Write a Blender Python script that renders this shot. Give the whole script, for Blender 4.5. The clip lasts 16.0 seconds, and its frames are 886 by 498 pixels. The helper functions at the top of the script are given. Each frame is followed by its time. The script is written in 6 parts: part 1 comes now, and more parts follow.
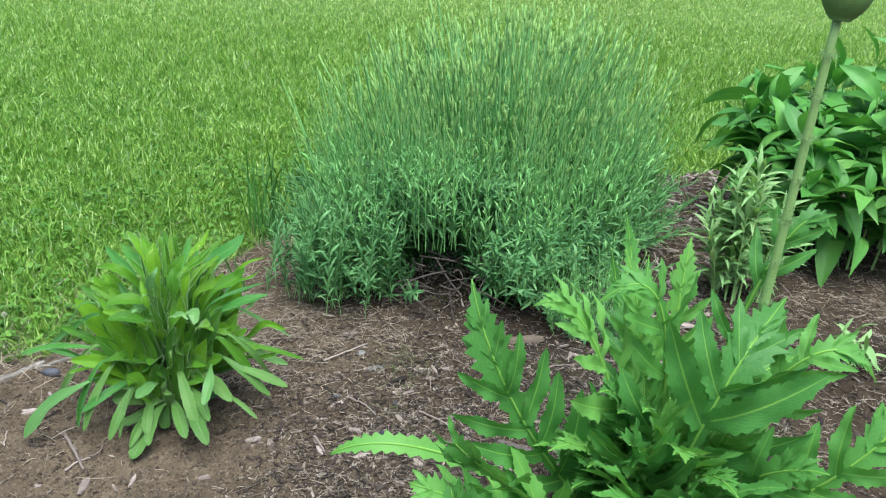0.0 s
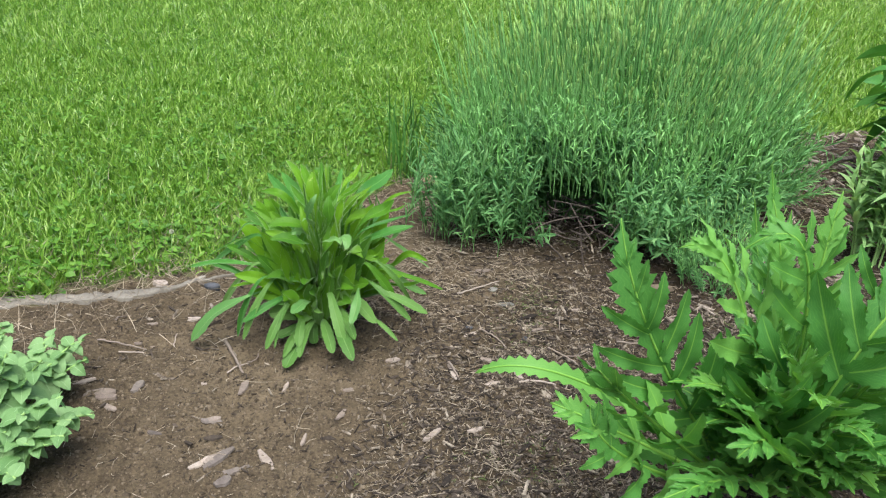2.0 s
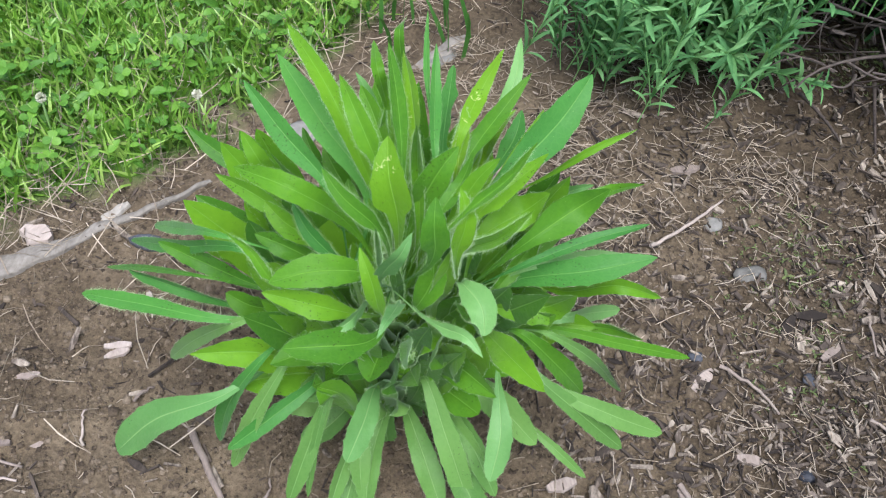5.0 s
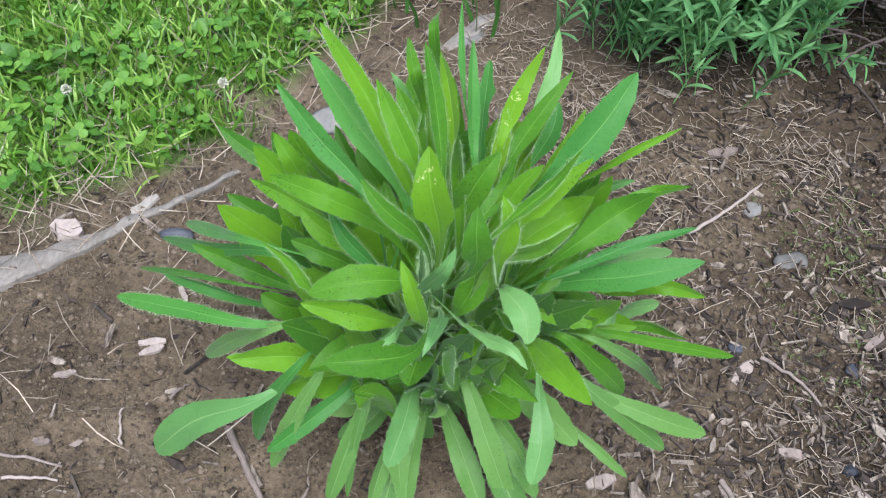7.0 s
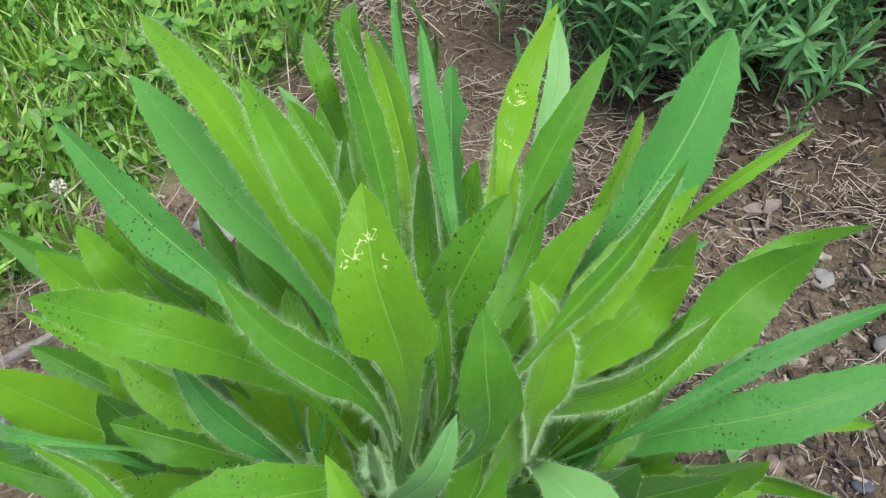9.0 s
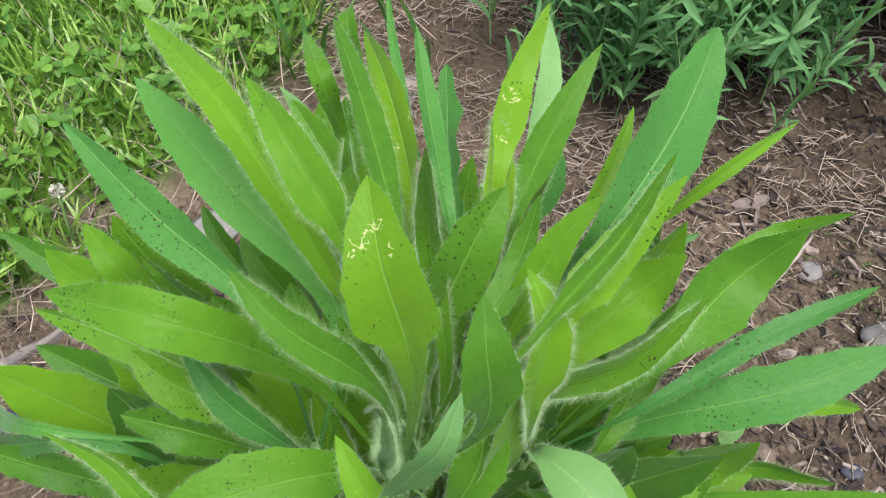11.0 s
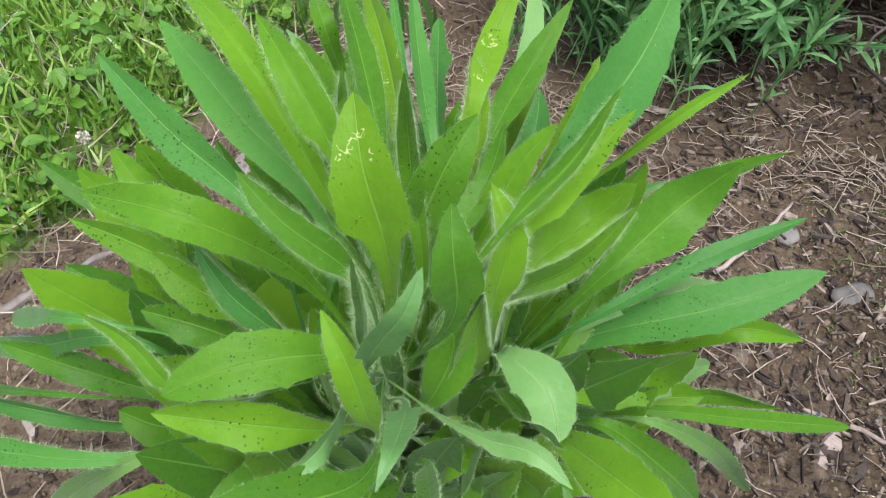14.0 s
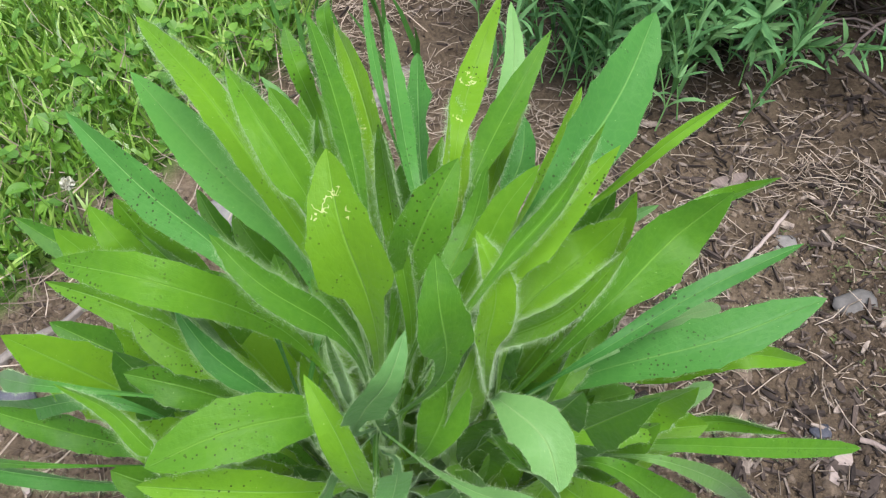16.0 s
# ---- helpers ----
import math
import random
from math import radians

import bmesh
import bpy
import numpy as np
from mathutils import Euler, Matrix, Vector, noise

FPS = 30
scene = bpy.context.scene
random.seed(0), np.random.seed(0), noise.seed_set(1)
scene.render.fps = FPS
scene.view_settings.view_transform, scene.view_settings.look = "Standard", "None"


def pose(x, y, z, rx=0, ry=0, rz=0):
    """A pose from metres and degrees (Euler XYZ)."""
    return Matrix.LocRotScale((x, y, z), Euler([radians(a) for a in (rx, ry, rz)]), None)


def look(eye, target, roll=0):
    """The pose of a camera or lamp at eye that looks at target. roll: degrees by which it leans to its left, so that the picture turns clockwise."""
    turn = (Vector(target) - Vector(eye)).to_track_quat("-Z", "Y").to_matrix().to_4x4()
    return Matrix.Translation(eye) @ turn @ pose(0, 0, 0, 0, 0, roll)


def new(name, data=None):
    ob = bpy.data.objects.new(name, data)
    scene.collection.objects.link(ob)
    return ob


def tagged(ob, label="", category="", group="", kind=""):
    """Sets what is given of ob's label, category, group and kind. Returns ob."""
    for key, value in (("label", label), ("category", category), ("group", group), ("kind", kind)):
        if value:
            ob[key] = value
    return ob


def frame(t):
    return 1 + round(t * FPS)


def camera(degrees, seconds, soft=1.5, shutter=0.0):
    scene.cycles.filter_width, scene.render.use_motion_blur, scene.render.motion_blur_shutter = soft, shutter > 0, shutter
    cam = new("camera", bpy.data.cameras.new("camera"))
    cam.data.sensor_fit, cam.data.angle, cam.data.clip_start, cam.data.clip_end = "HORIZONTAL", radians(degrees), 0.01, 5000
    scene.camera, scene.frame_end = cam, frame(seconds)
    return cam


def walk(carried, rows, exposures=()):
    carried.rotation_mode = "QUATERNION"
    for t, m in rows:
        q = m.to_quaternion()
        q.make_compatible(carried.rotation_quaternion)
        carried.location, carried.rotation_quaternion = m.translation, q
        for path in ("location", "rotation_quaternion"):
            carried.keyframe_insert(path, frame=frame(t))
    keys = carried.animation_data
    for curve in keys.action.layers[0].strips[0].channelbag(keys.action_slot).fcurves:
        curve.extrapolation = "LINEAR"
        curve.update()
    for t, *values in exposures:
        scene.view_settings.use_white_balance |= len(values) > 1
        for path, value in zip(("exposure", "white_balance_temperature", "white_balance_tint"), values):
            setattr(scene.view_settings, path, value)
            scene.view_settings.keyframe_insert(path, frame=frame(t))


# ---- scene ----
cam = camera(56.9, 16.0, 1.2)
PATH = [
    (0, (0.0728, -0.0848, 0.6872), (0.0744, 1.3888, 0.0648), 2.2),
    (0.5, (0.0536, -0.0912, 0.6928), (0.0048, 1.3856, 0.0792), 0.9),
    (1, (0.0320, -0.1120, 0.6912), (-0.0696, 1.3488, 0.0464), 1.4),
    (1.5, (0.0248, -0.1272, 0.6936), (-0.1248, 1.3240, 0.0360), 2.0),
    (2, (0.0384, -0.1376, 0.6912), (-0.1712, 1.2760, -0.0272), 2.1),
    (2.5, (0.0192, -0.0576, 0.7360), (-0.2208, 1.3088, -0.0608), 1.5),
    (3, (-0.1600, 0.2744, 0.6136), (-0.2808, 1.5488, -0.3456), 4.3),
    (3.5, (-0.2376, 0.5256, 0.5824), (-0.3144, 1.6480, -0.5560), 3.6),
    (4, (-0.2488, 0.6312, 0.5528), (-0.3320, 1.6864, -0.6464), 2.9),
    (4.5, (-0.2448, 0.6384, 0.5488), (-0.3208, 1.6088, -0.7216), 3.9),
    (4.7, (-0.2512, 0.6296, 0.5472), (-0.3144, 1.5832, -0.7368), 4.8),
    (6.8, (-0.2592, 0.6376, 0.5600), (-0.3680, 1.5040, -0.7808), 1.3),
    (7, (-0.2688, 0.6536, 0.5528), (-0.3592, 1.5192, -0.7896), 2.3),
    (7.5, (-0.3000, 0.7480, 0.4848), (-0.3560, 1.6272, -0.8504), 2.2),
    (8, (-0.3000, 0.7848, 0.3816), (-0.3312, 1.8344, -0.8248), 2.0),
    (8.5, (-0.2936, 0.7704, 0.3840), (-0.2976, 1.8560, -0.7912), 1.3),
    (9, (-0.2864, 0.7744, 0.3808), (-0.2784, 1.8336, -0.8184), 0.6),
    (9.2, (-0.2880, 0.7760, 0.3784), (-0.2680, 1.8264, -0.8280), 0.9),
    (11.3, (-0.2888, 0.7664, 0.3864), (-0.2640, 1.8384, -0.8008), 0.5),
    (11.5, (-0.2872, 0.7672, 0.3872), (-0.2880, 1.8584, -0.7832), -0.3),
    (12, (-0.2696, 0.7744, 0.3840), (-0.2728, 1.8600, -0.7920), 0.1),
    (12.5, (-0.2784, 0.7576, 0.3848), (-0.2800, 1.8040, -0.8256), 0.8),
    (12.6, (-0.2784, 0.7520, 0.3856), (-0.2800, 1.8016, -0.8224), 1.1),
    (13, (-0.2832, 0.7296, 0.3912), (-0.2992, 1.7448, -0.8448), 0.2),
    (13.5, (-0.2832, 0.7280, 0.3912), (-0.2944, 1.7352, -0.8520), 0.6),
    (14, (-0.2784, 0.7312, 0.3968), (-0.2808, 1.7704, -0.8192), 1.2),
    (14.5, (-0.2760, 0.7336, 0.4008), (-0.2760, 1.8360, -0.7592), 1.2),
    (15, (-0.2728, 0.7440, 0.4056), (-0.2784, 1.8616, -0.7392), -0.1),
    (15.5, (-0.2736, 0.7496, 0.4008), (-0.2816, 1.8456, -0.7640), -1.4),
    (16, (-0.2744, 0.7440, 0.3984), (-0.2760, 1.8000, -0.8040), -1.8),
]
walk(cam, [(t, look(eye, target, roll)) for t, eye, target, roll in PATH], [(0, 1.06, 5820, 9), (2.5, 0.95, 6400, 10), (3, 0.91, 6350, 12), (3.5, 0.98, 6250, 14), (4.5, 1.07, 5950, 15), (6.8, 1.02, 5680, 16), (8, 0.93, 5800, 13), (9.2, 0.94, 5950, 15), (11.3, 0.98, 6150, 21), (13.5, 0.96, 6120, 20), (16, 1.0, 6060, 20)])

# ---- light ----
# One plan unit in metres; all plants and the ground are laid out in plan units.
U = 0.8
world = bpy.data.worlds.new("overcast_sky")
scene.world = world
world.use_nodes = True
wn = world.node_tree
sky = wn.nodes.new("ShaderNodeTexSky")
sky.sky_type, sky.sun_disc = "NISHITA", False
sky.sun_elevation, sky.sun_rotation = radians(70), radians(167)
sky.air_density, sky.dust_density, sky.ozone_density = 1.0, 4.0, 1.0
wn.links.new(sky.outputs["Color"], wn.nodes["Background"].inputs["Color"])
wn.nodes["Background"].inputs["Strength"].default_value = 0.100
sun = new("sun", bpy.data.lights.new("sun", "SUN"))
sun.data.energy, sun.data.angle, sun.data.color = 3.0, radians(50), (1.0, 0.98, 0.96)
sun.matrix_world = look((0.25, -1.05, 3.0), (0, 0, 0))

# ---- geometry helpers ----


class Geo:
    """Vertices, quads, triangles, a uv for each vertex and a material slot for each face."""

    def __init__(self, v, q=None, t=None, uv=None, mq=None, mt=None):
        self.v = np.asarray(v, float).reshape(-1, 3)
        self.q = np.zeros((0, 4), int) if q is None or len(q) == 0 else np.asarray(q, int)
        self.t = np.zeros((0, 3), int) if t is None or len(t) == 0 else np.asarray(t, int)
        self.uv = np.zeros((len(self.v), 2)) if uv is None else np.asarray(uv, float)
        self.mq = np.zeros(len(self.q), int) if mq is None else np.asarray(mq, int)
        self.mt = np.zeros(len(self.t), int) if mt is None else np.asarray(mt, int)

    def slot(self, k):
        self.mq[:] = k
        self.mt[:] = k
        return self

    def moved(self, m):
        m = np.array(m)
        return Geo(self.v @ m[:3, :3].T + m[:3, 3], self.q, self.t, self.uv, self.mq, self.mt)


def join(geos):
    base, out = 0, [[] for _ in range(6)]
    for g in geos:
        for k, a in enumerate((g.v, g.q + base, g.t + base, g.uv, g.mq, g.mt)):
            out[k].append(a)
        base += len(g.v)
    return Geo(*[np.concatenate(a) for a in out])


def scatter(g, mats):
    """One joined geometry with a copy of g at each of the (n, 4, 4) matrices."""
    mats = np.asarray(mats)
    n, k = len(mats), len(g.v)
    v = (np.einsum("nij,kj->nki", mats[:, :3, :3], g.v) + mats[:, None, :3, 3]).reshape(-1, 3)
    off = (np.arange(n) * k)[:, None, None]
    return Geo(v, (g.q[None] + off).reshape(-1, 4), (g.t[None] + off).reshape(-1, 3), np.tile(g.uv, (n, 1)), np.tile(g.mq, n), np.tile(g.mt, n))


def matrices(pos, yaw, lean, lean_dir, scale):
    """Matrices that scale, turn about z, tip over by lean towards lean_dir, and place."""
    n = len(pos)
    m = np.zeros((n, 4, 4))
    cy, sy = np.cos(yaw), np.sin(yaw)
    rz = np.zeros((n, 3, 3))
    rz[:, 0, 0], rz[:, 0, 1], rz[:, 1, 0], rz[:, 1, 1], rz[:, 2, 2] = cy, -sy, sy, cy, 1
    ax = np.stack([-np.sin(lean_dir), np.cos(lean_dir), np.zeros(n)], 1)
    c, s = np.cos(lean)[:, None, None], np.sin(lean)[:, None, None]
    k = np.zeros((n, 3, 3))
    k[:, 0, 2], k[:, 1, 2], k[:, 2, 0], k[:, 2, 1] = ax[:, 1], -ax[:, 0], -ax[:, 1], ax[:, 0]
    rl = np.eye(3) * c + s * k + (1 - c) * ax[:, :, None] * ax[:, None, :]
    sc = np.asarray(scale, float)
    sc = sc[:, None] * np.ones((1, 3)) if sc.ndim == 1 else sc
    m[:, :3, :3] = (rl @ rz) * sc[:, None, :]
    m[:, :3, 3] = pos
    m[:, 3, 3] = 1
    return m


def mesh(name, g, mats, smooth=True):
    me = bpy.data.meshes.new(name)
    nq, nt = len(g.q), len(g.t)
    me.vertices.add(len(g.v))
    me.vertices.foreach_set("co", (g.v * U).astype(np.float32).ravel())
    loops = np.concatenate([g.q.ravel(), g.t.ravel()]).astype(np.int32)
    me.loops.add(len(loops))
    me.loops.foreach_set("vertex_index", loops)
    me.polygons.add(nq + nt)
    start = np.concatenate([np.arange(nq) * 4, nq * 4 + np.arange(nt) * 3]).astype(np.int32)
    me.polygons.foreach_set("loop_start", start)
    me.polygons.foreach_set("material_index", np.concatenate([g.mq, g.mt]).astype(np.int32))
    me.polygons.foreach_set("use_smooth", np.full(nq + nt, smooth))
    uv = me.uv_layers.new(name="UVMap")
    uv.data.foreach_set("uv", g.uv[loops].astype(np.float32).ravel())
    for m in mats if isinstance(mats, (list, tuple)) else [mats]:
        me.materials.append(m)
    me.update(calc_edges=True)
    return me


def thing(name, x, y, z, label, category, group="", kind="", g=None, mats=None, smooth=True):
    ob = new(name, mesh(name, g, mats, smooth) if g is not None else None)
    ob.location = (x * U, y * U, z * U)
    return tagged(ob, label, category, group, kind)


def part(name, g, mats, parent, label="", smooth=True):
    """Links a geometry, or a mesh that alike pieces share, as one object under a thing or part."""
    ob = new(name, g if isinstance(g, bpy.types.Mesh) else mesh(name, g, mats, smooth))
    ob.parent = parent
    return tagged(ob, label) if label else ob


def seat(ob, m):
    """Sets a piece's pose in its parent from a plan-unit matrix."""
    m = Matrix([list(r) for r in m])
    m.translation = m.translation * U
    ob.matrix_basis = m
    return ob


def hash01(ix, iy, seed):
    h = (ix.astype(np.int64) * 374761393 + iy.astype(np.int64) * 668265263 + seed * 974711) & 0xFFFFFFFF
    h = ((h ^ (h >> 13)) * 1274126177) & 0xFFFFFFFF
    return ((h ^ (h >> 16)) & 0xFFFF) / 65535.0


def bumps(x, y, scale, seed=0):
    """Smooth value noise, 0 to 1."""
    x, y = np.asarray(x, float) * scale, np.asarray(y, float) * scale
    ix, iy = np.floor(x), np.floor(y)
    fx, fy = x - ix, y - iy
    fx, fy = fx * fx * (3 - 2 * fx), fy * fy * (3 - 2 * fy)
    a, b = hash01(ix, iy, seed), hash01(ix + 1, iy, seed)
    c, d = hash01(ix, iy + 1, seed), hash01(ix + 1, iy + 1, seed)
    return (a * (1 - fx) + b * fx) * (1 - fy) + (c * (1 - fx) + d * fx) * fy


def lawn_edge(x):
    """The y at which the lawn begins, along the bed's curved edge."""
    return np.interp(x, [-3.0, -1.6, -1.2, -0.93, -0.8, -0.7, -0.6, -0.52, -0.43, -0.33, -0.2, 0.3, 0.9, 1.5, 2.4, 5.0],
                     [0.5, 0.85, 1.02, 1.17, 1.23, 1.36, 1.44, 1.58, 1.82, 2.06, 2.35, 2.62, 2.66, 2.95, 3.3, 3.6])


def lawn(x, y):
    """0 in the bed, 1 in the lawn, with a ragged edge."""
    wob = 0.10 * (bumps(x, y, 9, 3) - 0.5) + 0.06 * (bumps(x, y, 23, 4) - 0.5)
    return np.clip((y - lawn_edge(x) + wob) / 0.07 + 0.5, 0, 1)


def height(x, y):
    near = np.exp(-((np.asarray(x) ** 2 + (np.asarray(y) - 1.4) ** 2) / 9.0))
    h = 0.016 * (bumps(x, y, 4.5, 11) - 0.5) + 0.010 * (bumps(x, y, 17, 12) - 0.5)
    fine = 0.011 * (bumps(x, y, 46, 13) - 0.5) + 0.008 * (bumps(x, y, 95, 14) - 0.5)
    return (h + fine * (1 - 0.6 * lawn(x, y))) * near


def tube(points, radii, sides=6, v0=0.0, cap=True):
    """A round stalk along points."""
    p = np.asarray(points, float)
    r = np.broadcast_to(np.asarray(radii, float), (len(p),))
    tan = np.gradient(p, axis=0)
    tan /= np.linalg.norm(tan, axis=1)[:, None] + 1e-9
    ref = np.array([0.0, 1.0, 0.0]) if abs(tan[:, 1]).mean() < 0.8 else np.array([1.0, 0.0, 0.0])
    a = np.cross(tan, ref)
    a /= np.linalg.norm(a, axis=1)[:, None] + 1e-9
    b = np.cross(tan, a)
    ang = np.arange(sides) * 2 * np.pi / sides
    v = (p[:, None] + r[:, None, None] * (a[:, None] * np.cos(ang)[None, :, None] + b[:, None] * np.sin(ang)[None, :, None])).reshape(-1, 3)
    n = len(p)
    i, j = np.meshgrid(np.arange(n - 1), np.arange(sides), indexing="ij")
    k = (j + 1) % sides
    q = np.stack([i * sides + j, i * sides + k, (i + 1) * sides + k, (i + 1) * sides + j], -1).reshape(-1, 4)
    uv = np.stack([np.tile(np.arange(sides) / sides, n), np.repeat(np.linspace(v0, 1, n), sides)], 1)
    t = []
    if cap:
        for base in (0, (n - 1) * sides):
            t += [[base, base + s, base + s + 1] for s in range(1, sides - 1)]
    return Geo(v, q, t, uv)


def bezier(pts, n):
    s = np.linspace(0, 1, n)[:, None]
    p = [np.asarray(a, float) for a in pts]
    if len(p) == 3:
        return (1 - s) ** 2 * p[0] + 2 * s * (1 - s) * p[1] + s ** 2 * p[2]
    return (1 - s) ** 3 * p[0] + 3 * s * (1 - s) ** 2 * p[1] + 3 * s ** 2 * (1 - s) * p[2] + s ** 3 * p[3]


def blade(curve, half, facing, across=4, fold=0.25, wave=0.0, waves=3.0, twist=0.0, forward=0.0, phase=0.0, sides=None):
    """A leaf blade round a curve. half: half widths; sides: (left, right) factors along it; facing: where its upper face looks."""
    c = np.asarray(curve, float)
    n = len(c)
    tan = np.gradient(c, axis=0)
    tan /= np.linalg.norm(tan, axis=1)[:, None] + 1e-9
    f = np.asarray(facing, float)
    nor = f[None] - (tan @ f)[:, None] * tan
    nor /= np.linalg.norm(nor, axis=1)[:, None] + 1e-9
    side = np.cross(tan, nor)
    s = np.linspace(0, 1, n)
    tw = twist * s
    side, nor = side * np.cos(tw)[:, None] + nor * np.sin(tw)[:, None], nor * np.cos(tw)[:, None] - side * np.sin(tw)[:, None]
    us = np.linspace(-1, 1, across + 1)
    w = np.stack([np.where(us[None] < 0, (sides[0] if sides else np.ones(n))[:, None], (sides[1] if sides else np.ones(n))[:, None])], 0)[0] * np.asarray(half)[:, None]
    off = w * us[None]
    lift = fold * np.abs(off) + wave * (us[None] ** 2) * np.sin(2 * np.pi * waves * s[:, None] + phase + np.sign(us)[None] * 0.7) * np.minimum(1, w / (np.max(w) + 1e-9))
    v = c[:, None] + side[:, None] * off[..., None] + nor[:, None] * lift[..., None] + tan[:, None] * (forward * np.abs(off))[..., None]
    k = across + 1
    i, j = np.meshgrid(np.arange(n - 1), np.arange(across), indexing="ij")
    q = np.stack([i * k + j, i * k + j + 1, (i + 1) * k + j + 1, (i + 1) * k + j], -1).reshape(-1, 4)
    uv = np.stack([np.tile((us + 1) / 2, n), np.repeat(s, k)], 1)
    return Geo(v.reshape(-1, 3), q, None, uv)


def hairs(g, across, count, length, slot=1, seed=0):
    """Fine pale hairs along the two margins and the midrib of a blade."""
    r = np.random.default_rng(seed)
    k = across + 1
    n = len(g.v) // k
    row = r.integers(n // 3, n - 1, count)
    col = r.choice([0, across], count)
    f = r.random(count)[:, None]
    idx = row * k + col
    p = g.v[idx] * (1 - f) + g.v[np.maximum(idx - k, 0)] * f
    mid = g.v[row * k + across // 2]
    out = p - mid
    out /= np.linalg.norm(out, axis=1)[:, None] + 1e-9
    d = out * 0.8 + r.normal(0, 0.5, (count, 3))
    d /= np.linalg.norm(d, axis=1)[:, None]
    w = np.cross(d, r.normal(0, 1, (count, 3)))
    w *= 0.000022 / (np.linalg.norm(w, axis=1)[:, None] + 1e-9)
    v = np.stack([p - w, p + w, p + d * (length * r.uniform(0.5, 1.1, count))[:, None]], 1).reshape(-1, 3)
    t = np.arange(count * 3).reshape(-1, 3)
    return Geo(v, None, t, np.zeros((len(v), 2)), None, np.full(count, slot))


# ---- materials ----
def nodes(name):
    m = bpy.data.materials.new(name)
    m.use_nodes = True
    nt = m.node_tree
    return m, nt, nt.nodes["Principled BSDF"], nt.nodes["Material Output"]


def node(nt, kind, **values):
    n = nt.nodes.new(kind)
    for k, v in values.items():
        n.inputs[k.replace("_", " ")].default_value = v
    return n


def ramp(nt, fac, stops):
    r = nt.nodes.new("ShaderNodeValToRGB")
    e = r.color_ramp.elements
    while len(e) < len(stops):
        e.new(0.5)
    for el, (pos, col) in zip(e, stops):
        el.position, el.color = pos, (*col, 1)
    nt.links.new(fac, r.inputs["Fac"])
    return r.outputs["Color"]


def math_node(nt, op, a, b=None, clamp=False):
    n = nt.nodes.new("ShaderNodeMath")
    n.operation, n.use_clamp = op, clamp
    for k, v in enumerate((a, b)):
        if v is None:
            continue
        if isinstance(v, (int, float)):
            n.inputs[k].default_value = v
        else:
            nt.links.new(v, n.inputs[k])
    return n.outputs[0]


def blend(nt, fac, a, b, mode="MIX"):
    n = nt.nodes.new("ShaderNodeMix")
    n.data_type, n.blend_type = "RGBA", mode
    for k, v in ((0, fac), (6, a), (7, b)):
        if isinstance(v, (int, float)):
            n.inputs[k].default_value = v
        elif isinstance(v, tuple):
            n.inputs[k].default_value = (*v, 1)
        else:
            nt.links.new(v, n.inputs[k])
    return n.outputs[2]


def noise_tex(nt, coord, scale, detail=4.0, rough=0.6):
    n = node(nt, "ShaderNodeTexNoise", Scale=scale, Detail=detail, Roughness=rough)
    nt.links.new(coord, n.inputs["Vector"])
    return n.outputs["Fac"]


